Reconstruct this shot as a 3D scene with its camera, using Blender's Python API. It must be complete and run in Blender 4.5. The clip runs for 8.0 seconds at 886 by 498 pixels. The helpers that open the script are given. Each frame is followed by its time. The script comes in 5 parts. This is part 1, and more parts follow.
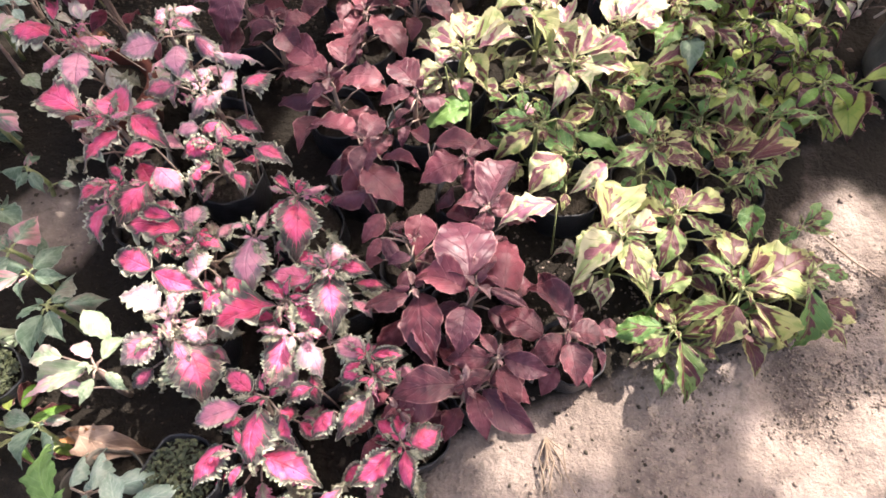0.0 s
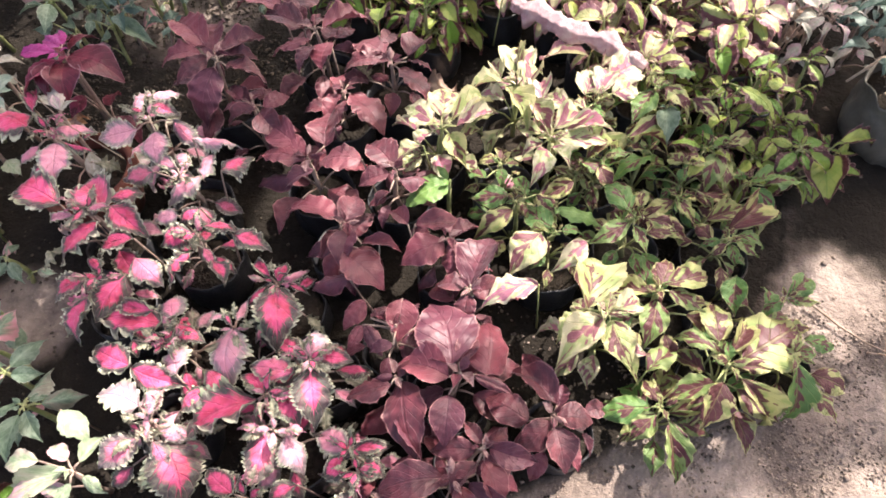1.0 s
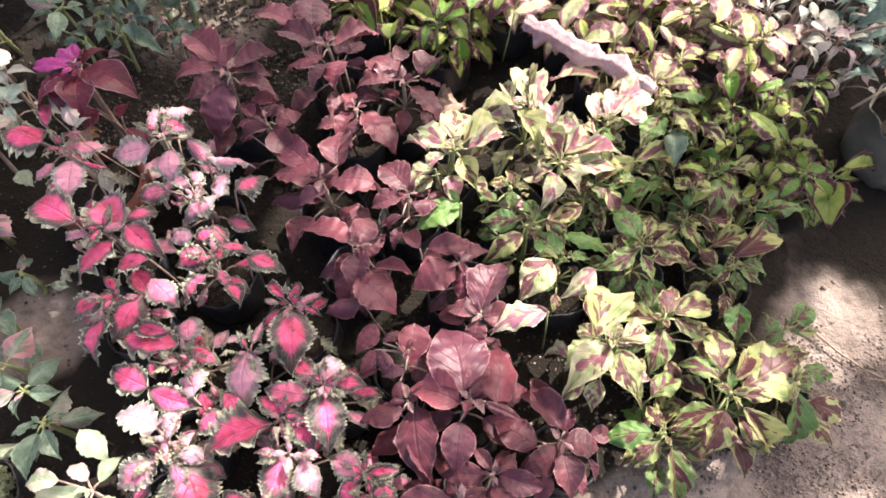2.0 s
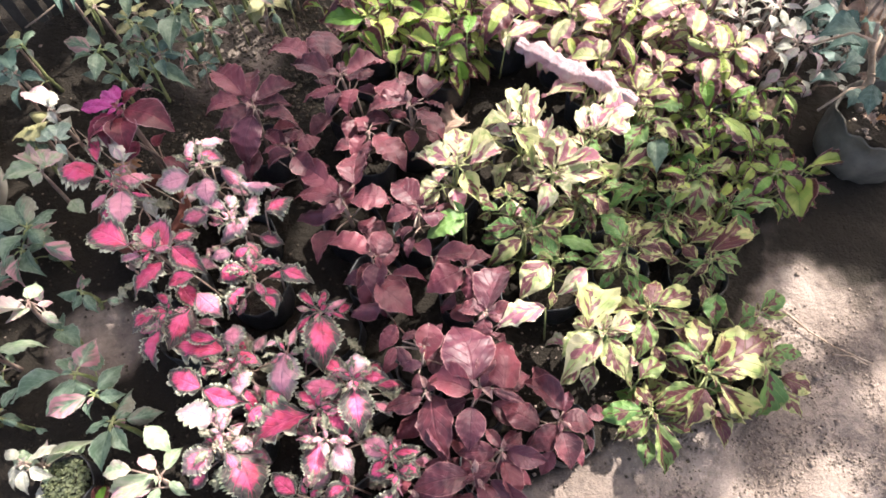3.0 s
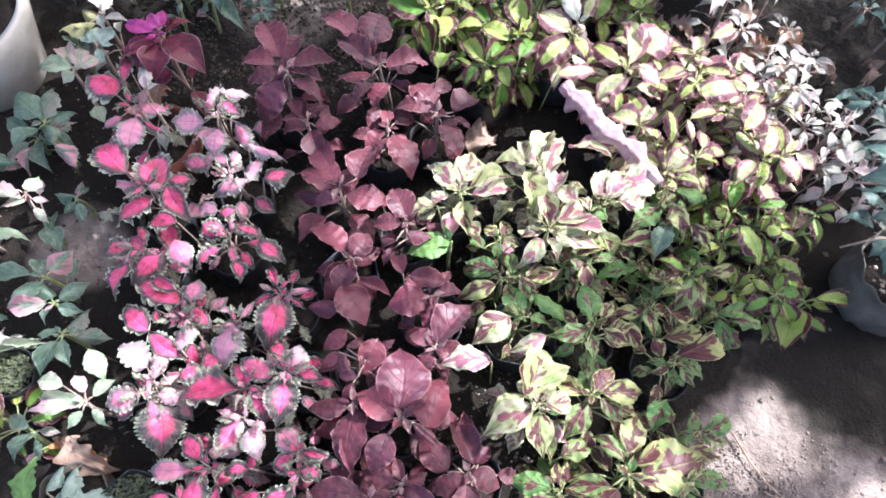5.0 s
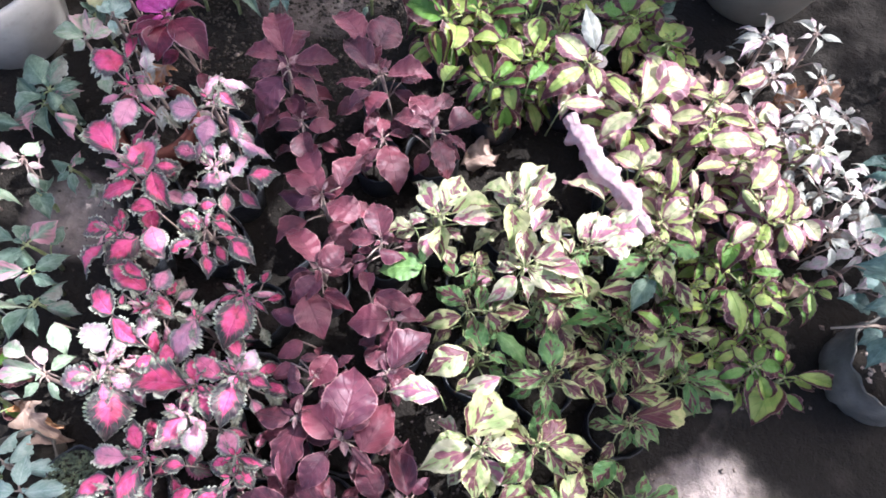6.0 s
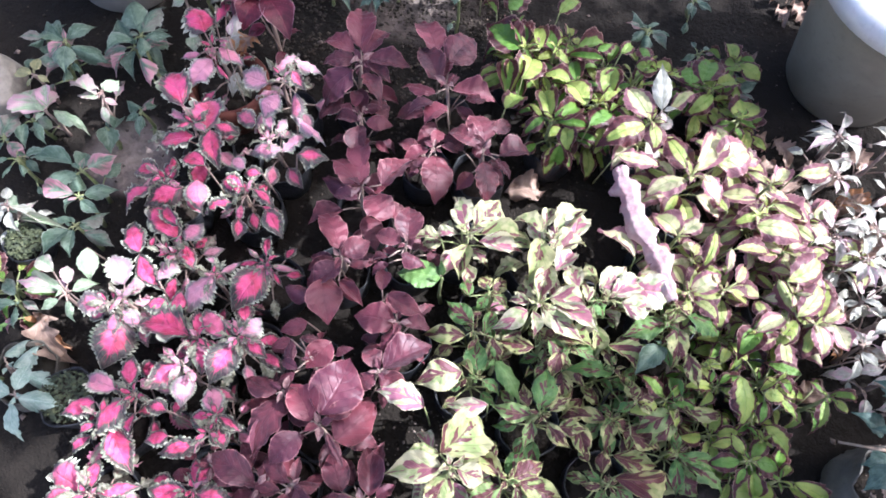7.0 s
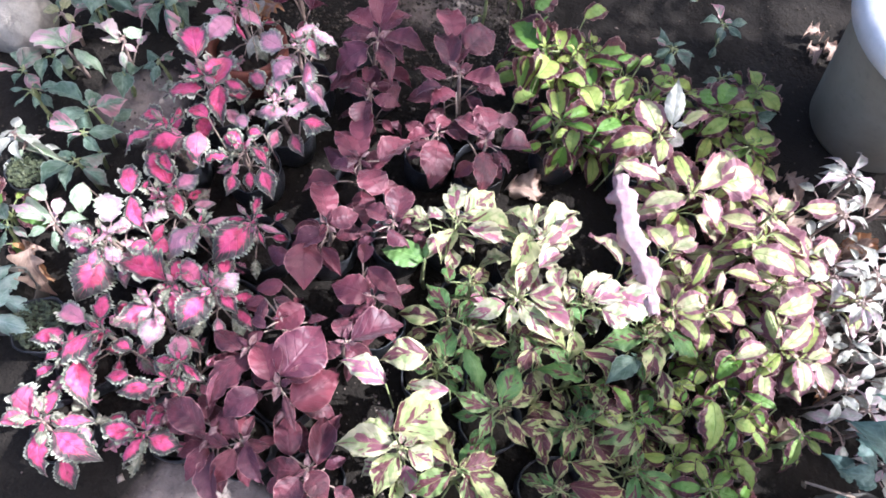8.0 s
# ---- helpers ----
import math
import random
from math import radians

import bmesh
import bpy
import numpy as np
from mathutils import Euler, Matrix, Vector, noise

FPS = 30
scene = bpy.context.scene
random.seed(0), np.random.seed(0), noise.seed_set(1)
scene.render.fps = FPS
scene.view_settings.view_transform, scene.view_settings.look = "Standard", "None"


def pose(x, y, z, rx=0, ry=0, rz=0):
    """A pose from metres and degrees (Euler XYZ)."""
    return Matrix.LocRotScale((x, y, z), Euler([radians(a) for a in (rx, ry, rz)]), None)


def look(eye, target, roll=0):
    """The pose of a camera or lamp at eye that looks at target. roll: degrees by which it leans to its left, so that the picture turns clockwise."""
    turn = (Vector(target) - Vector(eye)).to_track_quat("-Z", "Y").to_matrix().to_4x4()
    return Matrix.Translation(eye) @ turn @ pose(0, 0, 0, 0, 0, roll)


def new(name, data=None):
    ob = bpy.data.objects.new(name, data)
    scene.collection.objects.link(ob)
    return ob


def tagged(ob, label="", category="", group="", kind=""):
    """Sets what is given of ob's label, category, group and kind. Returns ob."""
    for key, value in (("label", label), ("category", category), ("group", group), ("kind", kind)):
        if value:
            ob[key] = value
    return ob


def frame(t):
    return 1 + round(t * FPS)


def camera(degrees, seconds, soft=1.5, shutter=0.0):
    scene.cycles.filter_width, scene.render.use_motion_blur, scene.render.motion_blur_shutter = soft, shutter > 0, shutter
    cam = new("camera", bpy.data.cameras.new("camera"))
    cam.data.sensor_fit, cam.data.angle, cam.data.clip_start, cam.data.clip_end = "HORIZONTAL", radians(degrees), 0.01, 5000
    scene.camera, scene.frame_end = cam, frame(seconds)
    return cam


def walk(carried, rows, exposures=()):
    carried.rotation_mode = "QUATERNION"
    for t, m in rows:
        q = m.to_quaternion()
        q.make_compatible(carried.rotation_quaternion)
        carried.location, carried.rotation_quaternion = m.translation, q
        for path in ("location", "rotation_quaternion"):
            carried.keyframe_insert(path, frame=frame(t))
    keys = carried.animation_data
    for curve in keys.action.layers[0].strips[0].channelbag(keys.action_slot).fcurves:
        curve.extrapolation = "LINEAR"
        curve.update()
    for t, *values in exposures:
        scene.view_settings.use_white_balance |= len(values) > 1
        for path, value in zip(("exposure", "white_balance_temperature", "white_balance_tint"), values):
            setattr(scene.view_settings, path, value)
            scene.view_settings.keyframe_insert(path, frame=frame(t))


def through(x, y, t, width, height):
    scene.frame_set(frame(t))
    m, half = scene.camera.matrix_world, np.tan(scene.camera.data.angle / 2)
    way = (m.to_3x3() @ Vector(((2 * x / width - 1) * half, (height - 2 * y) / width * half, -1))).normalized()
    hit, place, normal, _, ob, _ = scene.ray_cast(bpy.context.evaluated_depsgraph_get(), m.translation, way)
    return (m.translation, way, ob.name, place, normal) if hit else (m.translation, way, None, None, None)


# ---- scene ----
cam = camera(67.3, 8.0, soft=1.7)
PATH = [
    (0, (0.006, 0.024, 0.849), (-0.004, 0.96, -0.919), -0.7),
    (0.5, (0.028, 0.058, 0.86), (0.061, 1.043, -0.881), -0.5),
    (1, (0.025, 0.083, 0.876), (0.03, 1.1, -0.846), -1.7),
    (1.5, (0.008, 0.111, 0.887), (0.018, 1.108, -0.847), -0.6),
    (1.7, (0.002, 0.134, 0.898), (0.035, 1.097, -0.854), 1.0),
    (2.8, (0.006, 0.094, 1.006), (-0.009, 1.062, -0.744), -3.9),
    (3, (0.009, 0.094, 1.035), (-0.006, 1.03, -0.733), -4.3),
    (3.5, (0.008, 0.091, 1.071), (0.021, 1.075, -0.67), -3.3),
    (4, (0.036, 0.119, 1.069), (0.007, 1.027, -0.713), -4.3),
    (4.5, (0.084, 0.156, 1.07), (0.045, 0.999, -0.744), 3.6),
    (4.7, (0.087, 0.169, 1.072), (0.014, 0.994, -0.748), 5.3),
    (5.8, (0.157, 0.302, 1.103), (-0.063, 1.018, -0.751), 5.2),
    (6, (0.173, 0.315, 1.099), (-0.054, 0.999, -0.767), 5.5),
    (6.5, (0.184, 0.313, 1.097), (-0.135, 0.964, -0.767), 5.1),
    (7, (0.223, 0.317, 1.101), (-0.179, 0.992, -0.738), 7.5),
    (7.5, (0.265, 0.314, 1.094), (-0.239, 0.968, -0.728), 6.4),
    (8, (0.296, 0.326, 1.078), (-0.187, 0.984, -0.748), 10.3),
]
EXPOSURES = [(0, 2.23, 6830, 15), (1.7, 2.14, 6800, 15), (3.5, 2.18, 6350, 9.5), (4.5, 2.22, 5750, 11.5), (6, 2.1, 5480, 14), (8, 2.1, 5450, 15)]
SKY, SUNLIGHT = 0.118, 3.15

walk(cam, [(t, look(eye, target, roll)) for t, eye, target, roll in PATH], EXPOSURES)

# ---- light: sun through the gaps of an added, unseen shade tree, and the sky ----
SUN = Vector((0.46, 0.40, 0.79)).normalized()
world = bpy.data.worlds.new("sky")
scene.world = world
world.use_nodes = True
wn = world.node_tree
sky = wn.nodes.new("ShaderNodeTexSky")
sky.sky_type, sky.sun_disc = "NISHITA", False
sky.dust_density, sky.ozone_density, sky.air_density = 7.0, 0.2, 0.8
sky.sun_elevation, sky.sun_rotation = math.asin(SUN.z), math.atan2(SUN.x, SUN.y)
wn.links.new(sky.outputs[0], wn.nodes["Background"].inputs[0])
wn.nodes["Background"].inputs[1].default_value = SKY
sun = new("sun", bpy.data.lights.new("sun", "SUN"))
sun.data.energy, sun.data.angle, sun.data.color = SUNLIGHT, radians(0.53), (1.0, 0.95, 0.89)
sun.matrix_world = look(SUN * 10, (0, 0, 0))


# ---- materials ----
class Nodes:
    """A small writer of node materials."""

    def __init__(self, name):
        self.mat = bpy.data.materials.new(name)
        self.mat.use_nodes = True
        self.t = self.mat.node_tree
        self.bsdf = self.t.nodes["Principled BSDF"]

    def put(self, socket, v):
        if isinstance(v, bpy.types.NodeSocket):
            self.t.links.new(v, socket)
        elif v is not None:
            socket.default_value = v

    def node(self, kind, **inputs):
        n = self.t.nodes.new(kind)
        for k, v in inputs.items():
            self.put(n.inputs[k.replace("_", " ")], v)
        return n

    def m(self, op, a, b=0.0, c=None):
        n = self.t.nodes.new("ShaderNodeMath")
        n.operation = op
        for i, v in enumerate((a, b, c)):
            self.put(n.inputs[i], v)
        return n.outputs[0]

    def step(self, v, lo, hi):
        n = self.t.nodes.new("ShaderNodeMapRange")
        n.interpolation_type = "SMOOTHSTEP"
        for k, x in ((0, v), (1, lo), (2, hi)):
            self.put(n.inputs[k], x)
        return n.outputs[0]

    def mix(self, f, a, b):
        n = self.t.nodes.new("ShaderNodeMix")
        n.data_type = "RGBA"
        self.put(n.inputs[0], f)
        for k, v in ((6, a), (7, b)):
            self.put(n.inputs[k], (*v, 1) if isinstance(v, tuple) else v)
        return n.outputs[2]

    def noise(self, vector, scale, detail=3.0, rough=0.6):
        n = self.node("ShaderNodeTexNoise", Vector=vector, Scale=scale, Detail=detail, Roughness=rough)
        return n.outputs[0]

    def vec(self, x, y, z=0.0):
        n = self.t.nodes.new("ShaderNodeCombineXYZ")
        for i, v in enumerate((x, y, z)):
            self.put(n.inputs[i], v)
        return n.outputs[0]

    def coords(self):
        return self.t.nodes.new("ShaderNodeTexCoord").outputs["Object"]

    def world_place(self):
        return self.t.nodes.new("ShaderNodeNewGeometry").outputs["Position"]

    def bump(self, height, strength, distance):
        return self.node("ShaderNodeBump", Height=height, Strength=strength, Distance=distance).outputs[0]

    def done(self, colour, rough, normal=None, through=None, sheen=0.0, metal=0.0, spec=0.5):
        b = self.bsdf
        self.put(b.inputs["Base Color"], (*colour, 1) if isinstance(colour, tuple) else colour)
        self.put(b.inputs["Roughness"], rough)
        b.inputs["Metallic"].default_value = metal
        b.inputs["Specular IOR Level"].default_value = spec
        b.inputs["Sheen Weight"].default_value = sheen
        self.put(b.inputs["Normal"], normal)
        if through:
            tr = self.node("ShaderNodeBsdfTranslucent", Normal=normal)
            self.put(tr.inputs["Color"], (*colour, 1) if isinstance(colour, tuple) else colour)
            mx = self.t.nodes.new("ShaderNodeMixShader")
            mx.inputs[0].default_value = through
            self.t.links.new(b.outputs[0], mx.inputs[1])
            self.t.links.new(tr.outputs[0], mx.inputs[2])
            self.t.links.new(mx.outputs[0], self.t.nodes["Material Output"].inputs[0])
        return self.mat


def leaf_base(name):
    """The measures that all leaf materials share: across a (0 midrib, 1 margin), along v, random r, side veins and grain."""
    N = Nodes(name)
    uv = N.t.nodes.new("ShaderNodeUVMap").outputs[0]
    sep = N.t.nodes.new("ShaderNodeSeparateXYZ")
    N.t.links.new(uv, sep.inputs[0])
    x, v = sep.outputs[0], sep.outputs[1]
    a = N.m("ABSOLUTE", N.m("MULTIPLY_ADD", x, 2.0, -1.0))
    r = N.t.nodes.new("ShaderNodeObjectInfo").outputs["Random"]
    side = N.m("GREATER_THAN", x, 0.5)
    s = N.m("SUBTRACT", N.m("MULTIPLY", v, 6.0), N.m("MULTIPLY", a, 2.1))
    ripple = N.m("MULTIPLY", N.m("ABSOLUTE", N.m("SUBTRACT", N.m("FRACT", N.m("ADD", s, 20.0)), 0.5)), 2.0)
    vein = N.m("MAXIMUM", N.step(ripple, 0.84, 1.0), N.m("SUBTRACT", 1.0, N.step(a, 0.02, 0.075)))
    seed = N.m("MULTIPLY", r, 37.0)
    grain = N.noise(N.vec(N.m("MULTIPLY", x, 1.6), N.m("MULTIPLY", v, 2.2), seed), 9.0, 4.0, 0.65)
    blotch = N.noise(N.vec(N.m("MULTIPLY", x, 1.2), N.m("MULTIPLY", v, 1.4), seed), 2.6, 2.0)
    feather = N.noise(N.vec(N.m("ADD", s, N.m("MULTIPLY", side, 9.0)), N.m("MULTIPLY", a, 0.6), seed), 0.78, 1.5)
    return N, a, v, r, vein, grain, blotch, feather


def leaf_done(N, colour, vein, grain, a, rough=0.5, through=0.3, sheen=0.0, relief=0.5):
    spots = N.step(N.noise(N.coords(), 38.0, 2.0), 0.70, 0.76)
    colour = N.mix(N.m("MULTIPLY", spots, 0.35), colour, (0.45, 0.36, 0.28))
    height = N.m("ADD", N.m("MULTIPLY", vein, -0.6), N.m("MULTIPLY", grain, 0.7))
    gloss = N.m("MULTIPLY_ADD", grain, 0.25, rough - 0.1)
    return N.done(colour, gloss, N.bump(height, relief, 0.0016), through, sheen, spec=0.5)


def pink_leaf(name="pink_leaf", sunlit=0.0):
    N, a, v, r, vein, grain, blotch, feather = leaf_base(name)
    lengthwise = N.m("MULTIPLY_ADD", v, 1.65, -0.70)
    oval = N.m("SQRT", N.m("ADD", N.m("MULTIPLY", a, a), N.m("MULTIPLY", lengthwise, lengthwise)))
    e = N.m("ADD", oval, N.m("ADD", N.m("MULTIPLY_ADD", grain, 0.36, -0.18), N.m("MULTIPLY_ADD", feather, 0.34, -0.17)))
    e = N.m("SUBTRACT", e, N.m("MULTIPLY", vein, 0.20))
    heart = N.m("MULTIPLY_ADD", r, 0.32, 0.39)
    pink = N.mix(N.step(blotch, 0.35, 0.7), (0.70, 0.085, 0.225), (0.52, 0.038, 0.10))
    pink = N.mix(N.m("MULTIPLY", N.step(grain, 0.55, 0.75), 0.45), pink, (0.80, 0.22, 0.36))
    # some leaves keep a dark streak in the heart
    streak = N.m("MULTIPLY", N.step(N.m("ADD", oval, N.m("MULTIPLY", grain, 0.3)), 0.36, 0.20), N.step(blotch, 0.5, 0.62))
    pink = N.mix(N.m("MULTIPLY", streak, 0.75), pink, (0.14, 0.016, 0.045))
    dark = N.mix(N.step(grain, 0.35, 0.7), (0.045, 0.035, 0.036), (0.12, 0.115, 0.085))
    dark = N.mix(N.m("MULTIPLY", N.step(feather, 0.45, 0.75), 0.45), dark, (0.18, 0.065, 0.088))
    rim = N.mix(N.step(blotch, 0.35, 0.6), (0.22, 0.26, 0.16), (0.48, 0.49, 0.37))
    # lilac paleness of leaves in sun, painted into heart and dark ring
    faded = N.step(r, 0.70 - sunlit, 1.04 - sunlit)
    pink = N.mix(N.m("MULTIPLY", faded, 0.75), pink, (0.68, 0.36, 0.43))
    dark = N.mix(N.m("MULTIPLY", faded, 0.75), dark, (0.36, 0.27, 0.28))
    c = N.mix(N.step(N.m("SUBTRACT", e, heart), -0.08, 0.11), pink, dark)
    c = N.mix(N.step(N.m("ADD", a, N.m("MULTIPLY_ADD", grain, 0.34, -0.17)), N.m("MULTIPLY_ADD", r, -0.12, 0.80), 0.94), c, rim)
    c = N.mix(N.m("MULTIPLY", vein, 0.16), c, (0.50, 0.14, 0.20))
    return leaf_done(N, c, vein, grain, a, 0.42, 0.16, 0.1, 0.9)


def red_leaf():
    N, a, v, r, vein, grain, blotch, feather = leaf_base("red_leaf")
    c = N.mix(N.step(blotch, 0.3, 0.75), (0.052, 0.010, 0.017), (0.118, 0.022, 0.032))
    c = N.mix(N.m("MULTIPLY", N.step(r, 0.4, 1.0), 0.75), c, (0.18, 0.033, 0.050))
    c = N.mix(N.m("MULTIPLY", N.step(r, 0.32, 0.0), 0.6), c, (0.088, 0.017, 0.038))
    c = N.mix(N.m("MULTIPLY", N.step(grain, 0.48, 0.75), 0.5), c, (0.165, 0.045, 0.052))
    c = N.mix(N.m("MULTIPLY", vein, 0.14), c, (0.055, 0.010, 0.020))
    c = N.mix(N.m("MULTIPLY", N.step(a, 0.91, 0.99), 0.55), c, (0.46, 0.22, 0.21))
    return leaf_done(N, c, vein, grain, a, 0.44, 0.12, 0.08, 0.6)


def variegated_leaf(name="variegated_leaf", sunlit=0.0):
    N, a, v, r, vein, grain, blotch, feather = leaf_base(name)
    # cream and dusty pink stand in for sun on the leaf
    paleness = N.m("MULTIPLY_ADD", r, 1.0 - sunlit, sunlit)
    pale = N.mix(N.step(paleness, 0.15, 0.8), (0.095, 0.20, 0.055), (0.41, 0.395, 0.17))
    pale = N.mix(N.step(paleness, 0.95 - 0.50 * sunlit, 1.35 - 0.50 * sunlit), pale, (0.62, 0.57, 0.42))
    pale = N.mix(N.m("MULTIPLY", N.step(N.m("ADD", blotch, N.m("MULTIPLY", a, -0.25)), 0.28, 0.46), 0.6), pale, (0.13, 0.24, 0.05))
    reach = N.m("MULTIPLY_ADD", feather, 4.2, N.m("MULTIPLY_ADD", blotch, 2.4, N.m("MULTIPLY_ADD", r, 0.7 - 0.5 * sunlit, -3.2)))
    flame = N.step(N.m("SUBTRACT", reach, N.m("ADD", a, N.m("MULTIPLY", v, 0.15))), -0.05, 0.05)
    flame = N.m("MULTIPLY", flame, N.step(a, 1.02, 0.93))
    maroon = N.mix(grain, (0.060, 0.015, 0.020), (0.155, 0.046, 0.053))
    maroon = N.mix(N.m("MULTIPLY", N.step(paleness, 0.95 - 0.36 * sunlit, 1.35 - 0.48 * sunlit), 0.75), maroon, (0.52, 0.20, 0.29))
    c = N.mix(flame, pale, maroon)
    c = N.mix(N.m("MULTIPLY", vein, 0.22), c, (0.40, 0.44, 0.16))
    c = N.mix(N.m("MULTIPLY", N.step(a, 0.93, 1.0), 0.55), c, (0.52, 0.46, 0.22))
    return leaf_done(N, c, vein, grain, a, 0.46, 0.3, relief=0.9)


def bordered_leaf(name="bordered_leaf", sunlit=0.0):
    N, a, v, r, vein, grain, blotch, feather = leaf_base(name)
    # sun's whitening of centre and edge is put into the colours
    paleness = N.m("MULTIPLY_ADD", r, 1.0 - sunlit, sunlit)
    e = N.m("ADD", N.m("MAXIMUM", a, N.m("MULTIPLY_ADD", v, 3.0, -2.0)), N.m("ADD", N.m("MULTIPLY_ADD", feather, 0.36, -0.18), N.m("MULTIPLY_ADD", grain, 0.16, -0.08)))
    lime = N.mix(N.step(paleness, 0.2, 0.8), (0.12, 0.24, 0.035), (0.36, 0.41, 0.10))
    lime = N.mix(N.step(paleness, 0.95 - 0.22 * sunlit, 1.35 - 0.38 * sunlit), lime, (0.62, 0.54, 0.36))
    lime = N.mix(N.m("MULTIPLY", N.step(blotch, 0.4, 0.75), 0.45), lime, (0.13, 0.29, 0.035))
    lime = N.mix(N.m("MULTIPLY", vein, 0.35), lime, (0.11, 0.25, 0.03))
    edge = N.mix(N.step(grain, 0.4, 0.7), (0.055, 0.014, 0.016), (0.13, 0.033, 0.038))
    edge = N.mix(N.m("MULTIPLY", N.step(paleness, 0.95 - 0.22 * sunlit, 1.35 - 0.32 * sunlit), 0.7), edge, (0.60, 0.28, 0.34))
    lo = N.m("MULTIPLY_ADD", r, 0.28, 0.40 - 0.08 * sunlit)
    c = N.mix(N.step(e, lo, N.m("ADD", lo, 0.09)), lime, edge)
    c = N.mix(N.m("MULTIPLY", N.step(a, 0.91, 0.99), 0.6), c, (0.52, 0.33, 0.28))
    return leaf_done(N, c, vein, grain, a, 0.40, 0.32, relief=0.9)


def plain_leaf(name, low, high, tint=None, tint_from=0.6, rough=0.45, through=0.3, rim=None):
    N, a, v, r, vein, grain, blotch, feather = leaf_base(name)
    c = N.mix(N.step(blotch, 0.3, 0.75), low, high)
    c = N.mix(N.m("MULTIPLY", N.step(grain, 0.4, 0.8), 0.3), c, tuple(0.55 * k for k in low))
    if tint:
        f = N.m("MULTIPLY", N.step(r, tint_from, 0.95), N.step(N.m("ADD", feather, N.m("MULTIPLY", a, 0.3)), 0.5, 0.72))
        c = N.mix(f, c, tint)
    c = N.mix(N.m("MULTIPLY", vein, 0.22), c, tuple(min(0.8, 1.7 * k) for k in high))
    if rim:
        c = N.mix(N.m("MULTIPLY", N.step(a, 0.88, 1.0), 0.6), c, rim)
    return leaf_done(N, c, vein, grain, a, rough, through)


MAT = {
    "pink": pink_leaf(),
    # pink leaf again, with sunlight put into its colour
    "faded": pink_leaf("sunlit_pink_leaf", 0.62),
    # pink-flushed seedling leaf, paler green to carry the sunlight
    "mint": plain_leaf("sunlit_seedling_leaf", (0.24, 0.33, 0.19), (0.42, 0.46, 0.33), (0.58, 0.33, 0.38), 0.45),
    "red": red_leaf(),
    "variegated": variegated_leaf(),
    "bordered": bordered_leaf(),
    # variegated leaf as it looks in sun, the light painted in
    "cream": variegated_leaf("sunlit_variegated_leaf", 0.68),
    # bordered leaf in its sunlit look, whitened by colour
    "blush": bordered_leaf("sunlit_bordered_leaf", 0.8),
    "green": plain_leaf("green_leaf", (0.085, 0.14, 0.085), (0.21, 0.28, 0.20), (0.52, 0.24, 0.28), rough=0.36, rim=(0.40, 0.42, 0.36)),
    "fresh": plain_leaf("fresh_green_leaf", (0.13, 0.25, 0.06), (0.23, 0.37, 0.12), rough=0.35, through=0.4),
    "silver": plain_leaf("silvery_leaf", (0.24, 0.34, 0.27), (0.42, 0.50, 0.42), rough=0.35),
    "teal": plain_leaf("bluish_leaf", (0.05, 0.095, 0.075), (0.12, 0.19, 0.155)),
    "yellow": plain_leaf("yellow_leaf", (0.24, 0.24, 0.11), (0.40, 0.37, 0.19)),
    # glare of full sun painted in as a whitish leaf colour
    "pale": plain_leaf("sunlit_white_leaf", (0.34, 0.34, 0.26), (0.55, 0.52, 0.45), (0.60, 0.40, 0.44)),
    "wine": plain_leaf("wine_leaf", (0.085, 0.011, 0.022), (0.17, 0.020, 0.040), (0.28, 0.04, 0.09), 0.7, rough=0.32, through=0.35, rim=(0.50, 0.30, 0.33)),
    "magenta": plain_leaf("magenta_leaf", (0.36, 0.035, 0.19), (0.58, 0.10, 0.36), (0.62, 0.20, 0.45), rough=0.3, through=0.35),
    "bud": plain_leaf("young_red_leaf", (0.20, 0.085, 0.085), (0.42, 0.29, 0.27), rough=0.6),
    "lace": plain_leaf("young_pink_leaf", (0.17, 0.18, 0.115), (0.42, 0.40, 0.30), (0.58, 0.18, 0.30), 0.5),
    "dead": plain_leaf("dry_leaf", (0.25, 0.165, 0.12), (0.42, 0.30, 0.23), (0.42, 0.20, 0.08), rough=0.75, through=0.1),
}


BARE = (-0.44, 1.15, 0.0)  # a dry bare patch behind the red plants
DRY = (-0.585, 0.505, 0.0)  # and one between the seedlings


